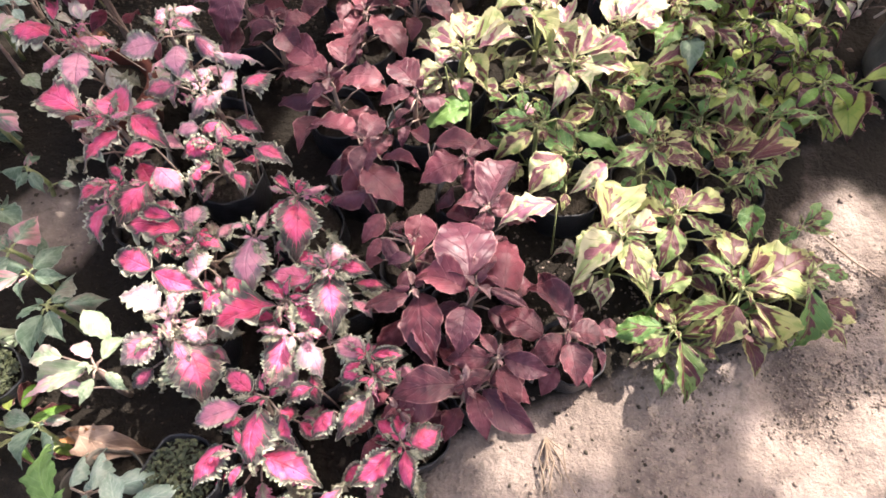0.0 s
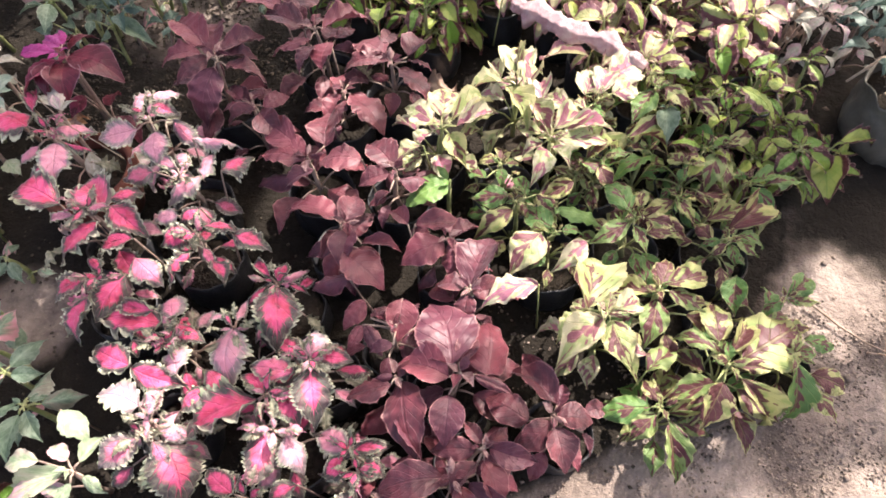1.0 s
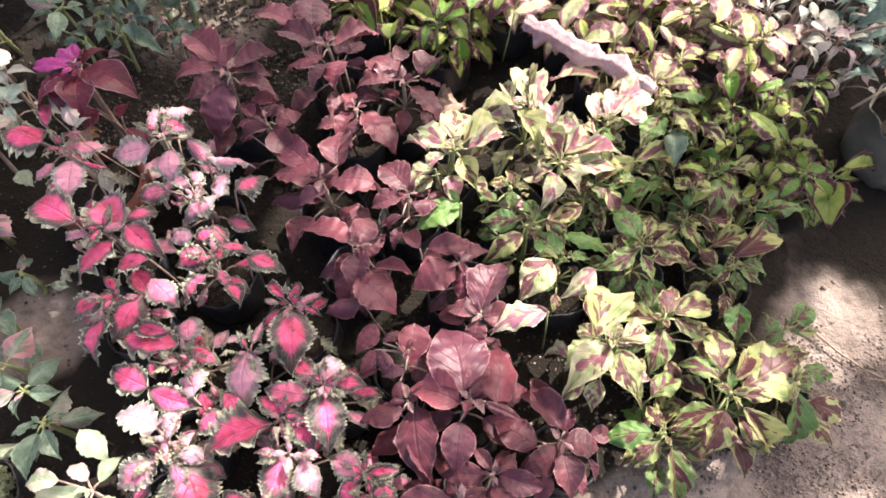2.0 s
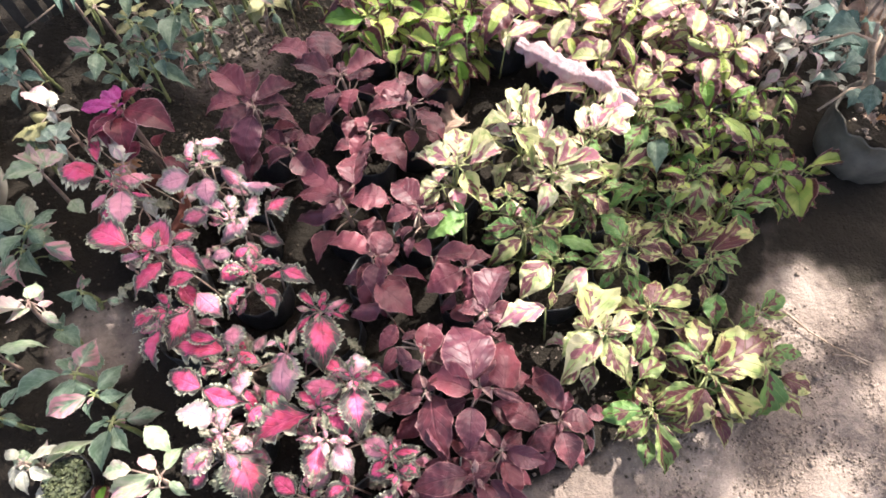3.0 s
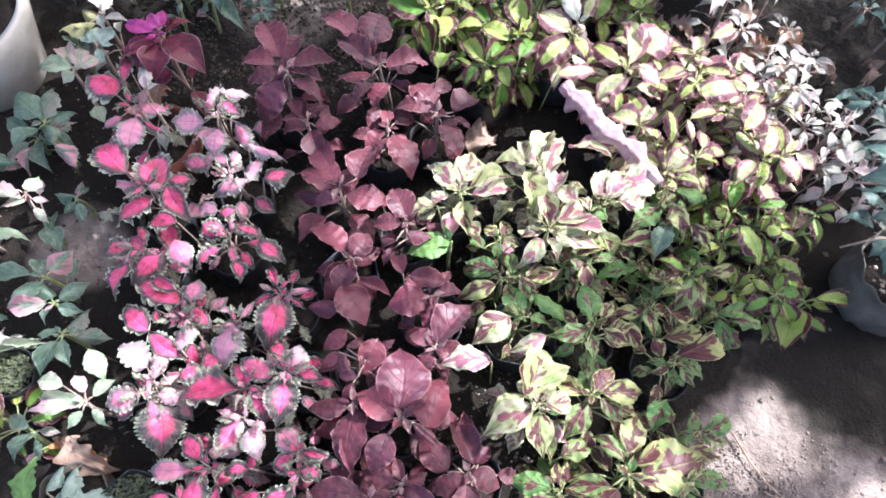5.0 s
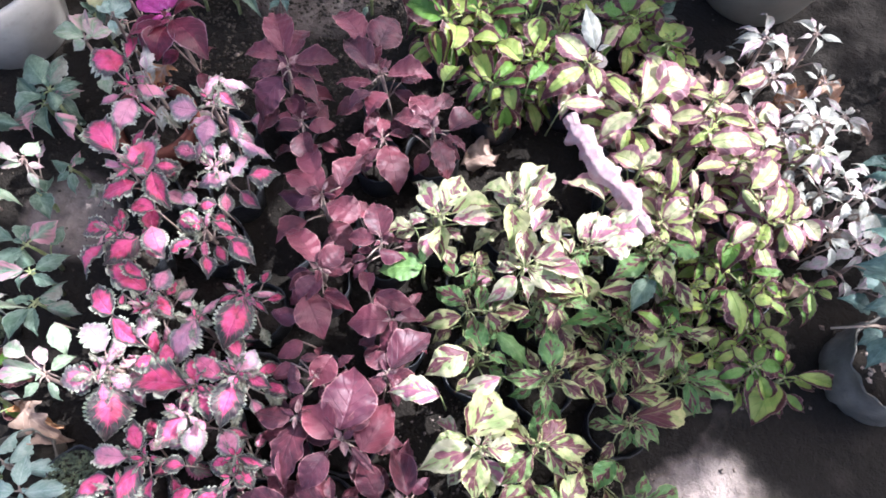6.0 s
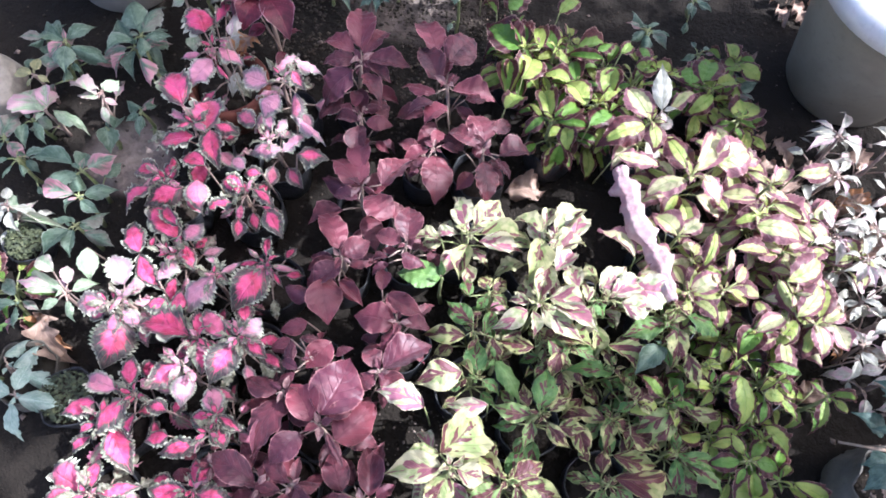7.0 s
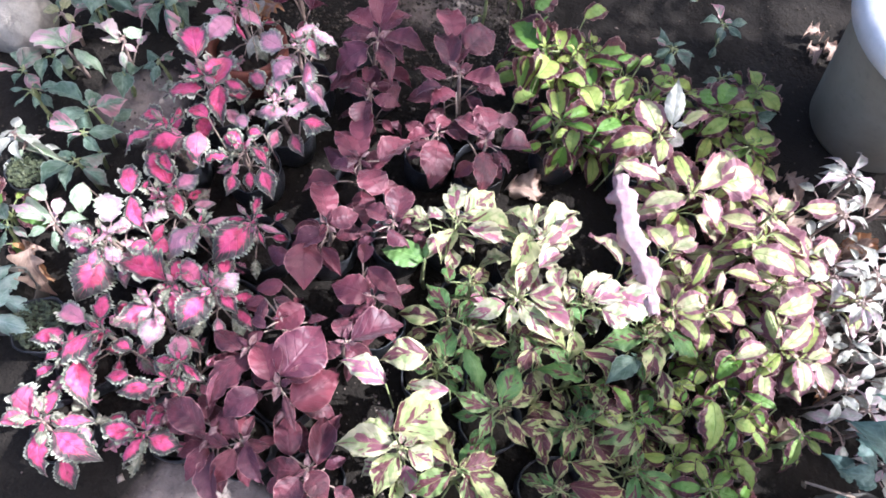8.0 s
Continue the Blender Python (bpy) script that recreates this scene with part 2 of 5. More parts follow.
def soil_material(name, low, high, damp_shade=None):
    N = Nodes(name)
    p = N.world_place()
    big, mid, fine = N.noise(p, 6.0, 3.0), N.noise(p, 40.0, 4.0), N.noise(p, 260.0, 3.0)
    c = N.mix(N.step(big, 0.3, 0.7), low, high)
    c = N.mix(N.m("MULTIPLY", N.step(mid, 0.45, 0.75), 0.6), c, tuple(0.6 * k for k in low))
    c = N.mix(N.m("MULTIPLY", N.step(fine, 0.55, 0.8), 0.5), c, tuple(min(0.8, 1.35 * k) for k in high))
    if damp_shade:
        # damp bed with plant shade painted in, darker than the trodden path beside it
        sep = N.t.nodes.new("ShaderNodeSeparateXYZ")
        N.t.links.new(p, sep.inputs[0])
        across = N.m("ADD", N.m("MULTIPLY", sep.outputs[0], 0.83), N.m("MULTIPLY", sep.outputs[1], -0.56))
        wet_shade = N.step(N.m("ADD", across, N.m("MULTIPLY_ADD", big, 0.16, -0.08)), 0.17, 0.10)
        # front edge drawn where the plants' shadow darkens the soil
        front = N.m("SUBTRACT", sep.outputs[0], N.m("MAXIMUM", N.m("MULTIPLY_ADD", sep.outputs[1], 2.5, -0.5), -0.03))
        wet_shade = N.m("MULTIPLY", wet_shade, N.step(N.m("ADD", front, N.m("MULTIPLY_ADD", big, 0.10, -0.05)), 0.04, -0.03))
        wet_shade = N.m("MULTIPLY", wet_shade, N.m("MULTIPLY_ADD", N.step(sep.outputs[0], -0.45, -0.58), -0.09, 1.0))
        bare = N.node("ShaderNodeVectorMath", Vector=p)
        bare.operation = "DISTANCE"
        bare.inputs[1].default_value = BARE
        wet_shade = N.m("MULTIPLY", wet_shade, N.m("MULTIPLY_ADD", N.step(N.m("ADD", bare.outputs["Value"], N.m("MULTIPLY_ADD", big, 0.2, -0.1)), 0.10, 0.20), 0.6, 0.4))
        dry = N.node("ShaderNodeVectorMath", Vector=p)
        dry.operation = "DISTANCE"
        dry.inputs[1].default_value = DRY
        wet_shade = N.m("MULTIPLY", wet_shade, N.step(N.m("ADD", dry.outputs["Value"], N.m("MULTIPLY_ADD", big, 0.12, -0.06)), 0.05, 0.10))
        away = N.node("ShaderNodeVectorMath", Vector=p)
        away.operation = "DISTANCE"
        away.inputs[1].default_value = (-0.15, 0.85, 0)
        wet_shade = N.m("MULTIPLY", wet_shade, N.step(N.m("ADD", away.outputs["Value"], big), 2.3, 1.7))
        # deep shade round the grow bag, painted into the soil colour
        bag_shade = N.node("ShaderNodeVectorMath", Vector=p)
        bag_shade.operation = "DISTANCE"
        bag_shade.inputs[1].default_value = (0.74, 0.78, 0.0)
        wet_shade = N.m("MAXIMUM", wet_shade, N.m("MULTIPLY", 0.85, N.step(N.m("ADD", bag_shade.outputs["Value"], N.m("MULTIPLY_ADD", big, 0.24, -0.12)), 0.34, 0.23)))
        c = N.mix(N.m("MINIMUM", 1.0, N.m("MULTIPLY", wet_shade, N.m("MULTIPLY_ADD", big, -0.5, 1.45))), c, damp_shade)
    lump = N.noise(p, 110.0, 3.0)
    h = N.m("ADD", N.m("MULTIPLY", mid, 0.6), N.m("ADD", N.m("MULTIPLY", lump, 0.3), N.m("MULTIPLY", fine, 0.2)))
    return N.done(c, 0.95, N.bump(h, 1.0, 0.014), spec=0.15)


def simple(name, low, high, scale, rough, relief=0.2, depth=0.002, spec=0.4, through=None):
    N = Nodes(name)
    p = N.world_place()
    n, f = N.noise(p, scale, 4.0), N.noise(p, scale * 9, 3.0)
    c = N.mix(N.step(n, 0.3, 0.72), low, high)
    c = N.mix(N.m("MULTIPLY", N.step(f, 0.5, 0.8), 0.35), c, tuple(0.7 * k for k in low))
    return N.done(c, N.m("MULTIPLY_ADD", n, 0.25, rough - 0.1), N.bump(N.m("ADD", n, f), relief, depth), through, spec=spec)


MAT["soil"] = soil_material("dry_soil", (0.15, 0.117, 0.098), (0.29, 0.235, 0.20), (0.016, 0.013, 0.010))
MAT["crumb"] = simple("soil_crumb", (0.14, 0.11, 0.09), (0.27, 0.215, 0.18), 60, 0.95, spec=0.1)
MAT["clod"] = simple("dark_crumb", (0.035, 0.029, 0.022), (0.10, 0.082, 0.062), 50, 0.95, spec=0.1)
MAT["potting"] = soil_material("potting_soil", (0.016, 0.013, 0.010), (0.040, 0.032, 0.024))
MAT["bag"] = simple("black_plastic", (0.012, 0.013, 0.015), (0.035, 0.036, 0.04), 30, 0.4, 0.4, 0.004)
MAT["bag_grey"] = simple("dusty_plastic", (0.070, 0.062, 0.050), (0.165, 0.148, 0.12), 14, 0.65, 0.4, 0.004)
MAT["terracotta"] = simple("terracotta", (0.09, 0.026, 0.017), (0.15, 0.045, 0.028), 18, 0.8)
MAT["tub"] = simple("grey_tub", (0.20, 0.175, 0.128), (0.27, 0.24, 0.18), 9, 0.6, 0.15)
MAT["pot_white"] = simple("white_pot", (0.34, 0.31, 0.26), (0.46, 0.43, 0.37), 9, 0.6, 0.15)
MAT["stem"] = simple("stem_skin", (0.20, 0.13, 0.11), (0.36, 0.28, 0.22), 60, 0.6)
MAT["stem_green"] = simple("green_stem", (0.16, 0.20, 0.07), (0.34, 0.34, 0.16), 60, 0.55)
MAT["stick"] = simple("rolled_leaf_skin", (0.72, 0.46, 0.49), (0.84, 0.70, 0.69), 60, 0.55, 0.8, 0.004)
MAT["slat"] = simple("weathered_wood", (0.022, 0.020, 0.018), (0.055, 0.050, 0.045), 22, 0.85, 0.5, 0.003)
MAT["stone"] = simple("field_stone", (0.20, 0.175, 0.14), (0.36, 0.32, 0.26), 26, 0.85, 0.6, 0.004)
MAT["bark"] = simple("bark", (0.10, 0.075, 0.055), (0.20, 0.16, 0.12), 14, 0.9, 0.9, 0.01)
MAT["crown"] = simple("tree_leaf", (0.045, 0.085, 0.025), (0.08, 0.13, 0.04), 6, 0.5, through=0.12)
MAT["twig"] = simple("dry_twig", (0.24, 0.17, 0.12), (0.40, 0.31, 0.24), 70, 0.85)
MAT["weed"] = simple("weed_green", (0.022, 0.030, 0.014), (0.09, 0.10, 0.045), 90, 0.6)
MAT["root"] = simple("dry_root", (0.17, 0.12, 0.085), (0.30, 0.23, 0.17), 70, 0.9)
MAT["rim"] = simple("pale_plastic", (0.55, 0.57, 0.58), (0.68, 0.69, 0.69), 12, 0.45, 0.1)

RNG = random.Random(7)


# ---- builders ----
def mesh_of(name, bm, material, smooth=True):
    me = bpy.data.meshes.new(name)
    bm.to_mesh(me)
    bm.free()
    if smooth:
        me.polygons.foreach_set("use_smooth", [True] * len(me.polygons))
    me.materials.append(material)
    return me


def part(name, bm, material, parent=None, label="", smooth=True):
    ob = new(name, mesh_of(name, bm, material, smooth))
    ob.parent = parent
    return tagged(ob, label)


def tube(bm, points, radii, sides=6):
    """A tapered tube along points, closed at both ends."""
    rings, n = [], len(points)
    points = [Vector(p) for p in points]
    for i, p in enumerate(points):
        d = (points[min(i + 1, n - 1)] - points[max(i - 1, 0)]).normalized()
        along = (points[-1] - points[0]).normalized()
        up = Vector((1, 0, 0)) if abs(along.z) > 0.6 else Vector((0, 0, 1))
        u = (up - d * up.dot(d)).normalized()
        w = d.cross(u)
        r = radii[i] if isinstance(radii, (list, tuple)) else radii
        rings.append([bm.verts.new(p + r * (math.cos(k * math.tau / sides) * u + math.sin(k * math.tau / sides) * w)) for k in range(sides)])
    for a, b in zip(rings, rings[1:]):
        for k in range(sides):
            bm.faces.new((a[k], a[(k + 1) % sides], b[(k + 1) % sides], b[k]))
    bm.faces.new(rings[0][::-1])
    bm.faces.new(rings[-1])


def lathe(bm, profile, sides=28, wobble=0.0, seed=0.0):
    """A turned body from (radius, height) pairs, from the outside bottom round to the inside."""
    rings = []
    for r, z in profile:
        ring = []
        for k in range(sides):
            t = k * math.tau / sides
            q = r * (1 + wobble * noise.noise((2.2 * math.cos(t) + seed, 2.2 * math.sin(t), 14 * z + seed)))
            ring.append(bm.verts.new((q * math.cos(t), q * math.sin(t), z)))
        rings.append(ring)
    for a, b in zip(rings, rings[1:]):
        for k in range(sides):
            bm.faces.new((a[k], a[(k + 1) % sides], b[(k + 1) % sides], b[k]))
    bm.faces.new(rings[0][::-1])
    bm.faces.new(rings[-1])


SHAPE = {  # rows, tooth depth, teeth, ruffle, fullness at the base, fullness at the tip, fold of the halves, how drawn out the tip is
    "pink": (52, 0.21, 13, 0.12, 0.58, 0.98, 0.20, 0.35),
    "lace": (40, 0.55, 8, 0.26, 0.70, 1.0, 0.30, 0.3),
    "red": (46, 0.07, 15, 0.05, 0.60, 0.95, 0.30, 0.30),
    "variegated": (46, 0.09, 15, 0.06, 0.70, 1.22, 0.32, 0.48),
    "bordered": (42, 0.10, 13, 0.06, 0.58, 0.95, 0.32, 0.40),
    "dead": (26, 0.22, 5, 0.30, 0.75, 0.85, 0.4, 0.3),
    "wine": (30, 0.04, 11, 0.02, 0.60, 0.85, 0.22, 0.3),
    "green": (30, 0.10, 6, 0.03, 0.72, 1.2, 0.24, 0.5),
}
SHAPE_OF = {"faded": "pink", "cream": "variegated", "blush": "bordered", "mint": "green", "fresh": "red", "silver": "green", "teal": "green", "yellow": "green", "pale": "green", "magenta": "wine", "bud": "red"}


def leaf_mesh(kind, variant):
    """One blade of unit length and width: base at the origin, tip at x = 1, upper face towards z."""
    rows, tooth, teeth, ruffle, low, high, fold, drawn = SHAPE[SHAPE_OF.get(kind, kind)]
    rng = random.Random(f"{kind}{variant}")
    arch, twist, bend = rng.uniform(0.03, 0.16), rng.uniform(-0.3, 0.3), rng.uniform(-0.07, 0.07)
    fold *= rng.uniform(-0.5, 1.7)
    droop = rng.uniform(0.0, 0.9)
    cup = rng.uniform(-0.5, 0.25)
    peak = (low / (low + high)) ** low * (high / (low + high)) ** high
    if kind == "dead":
        arch, twist, fold = 0.2, 0.6, 0.3
    cols = (-1, -0.85, -0.58, -0.28, 0, 0.28, 0.58, 0.85, 1)
    bm = bmesh.new()
    uv = bm.loops.layers.uv.new("UVMap")
    grid, where = [], {}
    phase = rng.uniform(0, 9)
    for i in range(rows + 1):
        v = i / rows
        h = v ** low * (1 - v) ** high / peak * 0.51 * (1 - drawn * max(0.0, (v - 0.55) / 0.45))
        if i in (0, rows):
            h = 0.004
        row = []
        for u in cols:
            saw = abs(math.sin(math.pi * v * teeth)) ** 0.7 if 0.04 < v < 0.98 else 0.5
            wid = h * (1 - tooth * (1 - saw) * max(0.0, abs(u) - 0.72) / 0.28) if h > 0.01 else h
            y = u * wid
            cy = y * math.cos(fold)
            s = (6 * v - 2.1 * abs(u)) * math.tau
            z = abs(y) * math.sin(fold) + arch * 4 * v * (1 - v)
            z += cup * y * y * 2.4
            z += 0.014 * math.cos(s) * min(1, abs(u) * 3) * (1 - abs(u) * 0.3)
            z += ruffle * abs(u) ** 3 * noise.noise((7 * v + phase, 3 * (u > 0) + phase, variant)) * 2.0
            z += twist * (v - 0.5) * y - droop * max(0.0, v - 0.45) ** 2
            x = v + 0.10 * tooth * abs(u) + 0.10 * abs(u) * h * (1 - v)
            vert = bm.verts.new((x, cy + bend * math.sin(math.pi * v), z))
            where[vert] = ((u + 1) / 2, v)
            row.append(vert)
        grid.append(row)
    for a, b in zip(grid, grid[1:]):
        for k in range(len(cols) - 1):
            f = bm.faces.new((a[k], b[k], b[k + 1], a[k + 1]))
            for loop in f.loops:
                loop[uv].uv = where[loop.vert]
    return mesh_of("leaf", bm, MAT[kind])


BLADES = {k: [leaf_mesh(k, i) for i in range(n)] for k, n in (("pink", 11), ("faded", 7), ("mint", 5), ("red", 10), ("variegated", 10), ("bordered", 10), ("cream", 6), ("blush", 8), ("green", 8), ("fresh", 2), ("silver", 3), ("teal", 3), ("yellow", 3), ("pale", 4), ("wine", 3), ("magenta", 2), ("bud", 4), ("lace", 5), ("dead", 4))}


def leaf(kind, parent, place, azimuth, pitch, length, width, roll, name="leaf"):
    ob = new(name, RNG.choice(BLADES[kind]))
    turn = Euler((radians(roll), radians(-pitch), radians(azimuth))).to_matrix().to_4x4()
    ob.matrix_basis = Matrix.Translation(place) @ turn @ Matrix.Diagonal((length, length * width, length, 1))
    ob.parent = parent
    return ob


def part_place(a, b, t, sag):
    p = a.lerp(b, t)
    p.z -= sag * 4 * t * (1 - t)
    return p


LABEL = {
    "pink": ("pink-centred coleus with dark green frilled leaf edges", "coleus", "pink coleus plants"),
    "red": ("dusky maroon-red coleus with broad velvety leaves", "coleus", "red coleus plants"),
    "variegated": ("coleus with yellow-green leaves streaked with maroon", "coleus", "variegated coleus plants"),
    "bordered": ("lime-green coleus with maroon-bordered rounded leaves", "coleus", "bordered coleus plants"),
    "cream": ("variegated coleus, its leaves painted cream and dusty pink as sunlit", "coleus", "variegated coleus plants"),
    "blush": ("bordered coleus, its lime leaves painted pinkish cream as sunlit", "coleus", "bordered coleus plants"),
    "faded": ("pink coleus with frilled leaves painted pale lilac as sunlit", "coleus", "pink coleus plants"),
    "mint": ("low plant with pink-flushed leaves, painted pale green as sunlit", "seedling", "green seedlings in soil"),
    "green": ("low green plant with pointed, partly pink-tinged leaves", "seedling", "green seedlings in soil"),
    "fresh": ("shoot with one broad plain green leaf", "shoot", ""),
    "silver": ("seedling with smooth pale blue-green leaves", "seedling", ""),
    "teal": ("plant with narrow hanging bluish-green leaves", "plant", ""),
    "yellow": ("small plant with crowded yellowish leaves", "plant", ""),
    "pale": ("plant with small leaves painted pale as in full sun", "plant", "pale plants"),
    "magenta": ("shoot with vivid magenta leaves beside wine-red ones", "coleus", ""),
    "wine": ("coleus with glossy wine-red leaves", "coleus", ""),
}
POTTED = []


def plant(kind, node, blades):
    """A plant whose shoot ends at node. blades: offsets in mm from the node, azimuth, pitch, length in mm, width in percent of the length."""
    label, category, group = LABEL[kind]
    name = "coleus_plant" if category == "coleus" else category + "_plant" if category != "plant" else "foliage_plant"
    thing = tagged(new(name), label, category, group)
    node = Vector(node)
    potted = kind in ("pink", "faded", "red", "variegated", "bordered", "cream", "blush")
    foot = Vector((node.x + RNG.uniform(-0.012, 0.012), node.y + RNG.uniform(-0.012, 0.012), 0.0))
    thing.location = foot
    soil = 0.0
    if potted:
        near = [q for q in POTTED if (q[0] - foot.xy).length < 0.085]
        if near:
            soil = 0.05 if (near[0][0] - foot.xy).length < 0.045 else 0.0
        elif node.z > 0.095:
            POTTED.append((foot.xy, min(0.075, node.z - 0.05)))
            soil = POTTED[-1][1] - 0.012
    tip = node - foot
    skin = MAT["stem_green"] if kind in ("variegated", "bordered", "cream", "blush", "green", "fresh") else MAT["stem"]
    bm = bmesh.new()
    base = Vector((0, 0, soil - 0.01))
    bend = Vector((RNG.uniform(-0.008, 0.008), RNG.uniform(-0.008, 0.008), 0))
    tube(bm, [base, base.lerp(tip, 0.4) + bend, base.lerp(tip, 0.75) + bend * 0.6, tip], [0.0042, 0.0036, 0.003, 0.002])
    for dx, dy, az, pitch, length, width in blades:
        if kind == "red" and width == 65:
            width = 54
        p = tip + Vector((dx, dy, -2)) / 1000
        away = math.hypot(dx, dy)
        start = tip - Vector((0, 0, min(0.03, 0.0003 * away + 0.004)))
        if away > 42:  # a side shoot of its own
            start = Vector((p.x - 0.014 * math.cos(radians(az)), p.y - 0.014 * math.sin(radians(az)), soil - 0.005))
        shoot = bmesh.new() if away > 42 else bm
        tube(shoot, [start, part_place(start, p, 0.5, -0.004), p], [0.0017, 0.0014, 0.0012], 5)
        if away > 42:
            part("side_shoot", shoot, skin, thing)
        leaf(kind, thing, p, az, pitch, length / 1000, width / 100, RNG.uniform(-26, 26))
    # the crowded tip of the shoot
    turn = RNG.uniform(0, 360)
    size = sum(b[4] for b in blades) / len(blades) / 1000
    frilly = kind in ("pink", "faded")
    for k in range(10 if frilly else 5 if potted else 2):
        young = "bud" if kind == "red" and k % 2 else "lace" if frilly and k % 3 else kind
        reach = 0.012 if young == "lace" else 0.003
        away = turn + 90 * k + RNG.uniform(-20, 20)
        spot = tip + Vector((reach * math.cos(radians(away)), reach * math.sin(radians(away)), 0.001 * k))
        leaf(young, thing, spot, away, RNG.uniform(5, 50), size * RNG.uniform(0.25, 0.5 if frilly else 0.36), RNG.uniform(0.4, 0.6), RNG.uniform(-30, 30))
    # the older whorls under it
    for k in range(LOWER.get(kind, 0)):
        z = base.z + (tip.z - base.z) * RNG.uniform(0.30, 0.66)
        az = turn + 137.5 * k
        p = base.lerp(tip, (z - base.z) / max(0.02, tip.z - base.z)) + Vector((math.cos(radians(az)), math.sin(radians(az)), 0)) * RNG.uniform(0.012, 0.042)
        root = base.lerp(tip, 0.3)
        tube(bm, [root, part_place(root, p, 0.6, -0.004), p], [0.0016, 0.0014, 0.0012], 5)
        leaf("lace" if frilly and k % 3 == 0 else kind, thing, p, az, RNG.uniform(-32, 0), size * RNG.uniform(0.6, 0.95), RNG.uniform(0.48, 0.66), RNG.uniform(-24, 24))
    part("stem", bm, skin, thing)
    return thing


LOWER = {"pink": 6, "faded": 6, "mint": 1, "red": 6, "variegated": 8, "bordered": 8, "cream": 8, "blush": 9, "green": 1, "pale": 3, "wine": 4, "magenta": 0}


# ---- ground: one sheet to the horizon ----
def ground():
    fine = [-1.5 + 0.0185 * i for i in range(163)]
    far = [1.7, 2.1, 2.8, 4, 6, 10, 18, 35, 80, 200, 600]
    xs = [-f for f in far[::-1]] + fine + far
    ys = [-f + 0.8 for f in far[::-1]] + [f + 0.8 for f in fine] + [f + 0.8 for f in far]
    verts = []
    for y in ys:
        for x in xs:
            near = 1.0 if max(abs(x), abs(y - 0.8)) < 1.5 else 0.0
            z = 0.012 * noise.noise((3 * x, 3 * y, 0)) + 0.005 * noise.noise((14 * x, 14 * y, 3)) + 0.0035 * noise.noise((45 * x, 45 * y, 7))
            verts.append((x, y, z * near))
    n = len(xs)
    faces = [(j * n + i, j * n + i + 1, (j + 1) * n + i + 1, (j + 1) * n + i) for j in range(len(ys) - 1) for i in range(n - 1)]
    me = bpy.data.meshes.new("ground")
    me.from_pydata(verts, [], faces)
    me.polygons.foreach_set("use_smooth", [True] * len(me.polygons))
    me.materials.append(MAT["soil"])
    return tagged(new("ground", me), "dry grey-brown garden soil, trodden and crumbly", "ground", kind="structure")


ground()


def scatter(name, label, category, count, area, size, material, rng, flat=0.6, base=0.0):
    """Small crumbs on the ground, joined."""
    verts, faces = [], []
    for _ in range(count):
        x, y = rng.uniform(area[0], area[1]), rng.uniform(area[2], area[3])
        r = size * rng.uniform(0.4, 1.0) ** 2
        z = base + 0.012 * noise.noise((3 * x, 3 * y, 0)) + r * 0.25
        q = [Vector((rng.uniform(0.6, 1.1) * r * sx, rng.uniform(0.6, 1.1) * r * sy, rng.uniform(0.6, 1.1) * r * flat * sz)) for sx, sy, sz in ((1, 0, 0), (-1, 0, 0), (0, 1, 0), (0, -1, 0), (0, 0, 1), (0, 0, -1))]
        t = Matrix.Rotation(rng.uniform(0, 6.3), 3, "Z")
        k = len(verts)
        verts += [tuple(t @ p + Vector((x, y, z))) for p in q]
        faces += [(k + a, k + b, k + c) for a, b, c in ((0, 2, 4), (2, 1, 4), (1, 3, 4), (3, 0, 4), (2, 0, 5), (1, 2, 5), (3, 1, 5), (0, 3, 5))]
    me = bpy.data.meshes.new(name)
    me.from_pydata(verts, [], faces)
    me.polygons.foreach_set("use_smooth", [True] * len(me.polygons))
    me.materials.append(material)
    return tagged(new(name, me), label, category, kind="stuff")


scatter("soil_crumbs", "crumbs and small clods of dry soil", "soil", 3400, (0.05, 1.2, -0.1, 0.52), 0.0042, MAT["crumb"], random.Random(3))
scatter("bed_crumbs", "dark crumbs of soil in the bed", "soil", 4500, (-1.2, 0.4, 0.12, 1.9), 0.0045, MAT["clod"], random.Random(13))
scatter("soil_grit", "dark coarse grit along the edge of the bed", "soil", 900, (0.30, 0.62, 0.22, 0.50), 0.003, MAT["clod"], random.Random(14), 0.5)
scatter("soil_gravel", "coarse broken soil along the edge of the bed", "soil", 5200, (0.26, 0.66, 0.20, 0.48), 0.0034, MAT["crumb"], random.Random(6), 0.4)
scatter("soil_clods", "larger clods of dry soil between the plants", "soil", 160, (-1.1, 1.1, -0.1, 1.7), 0.011, MAT["crumb"], random.Random(4))

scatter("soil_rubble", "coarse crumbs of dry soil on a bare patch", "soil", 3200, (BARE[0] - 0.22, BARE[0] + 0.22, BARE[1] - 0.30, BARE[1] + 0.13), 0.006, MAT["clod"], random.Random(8))

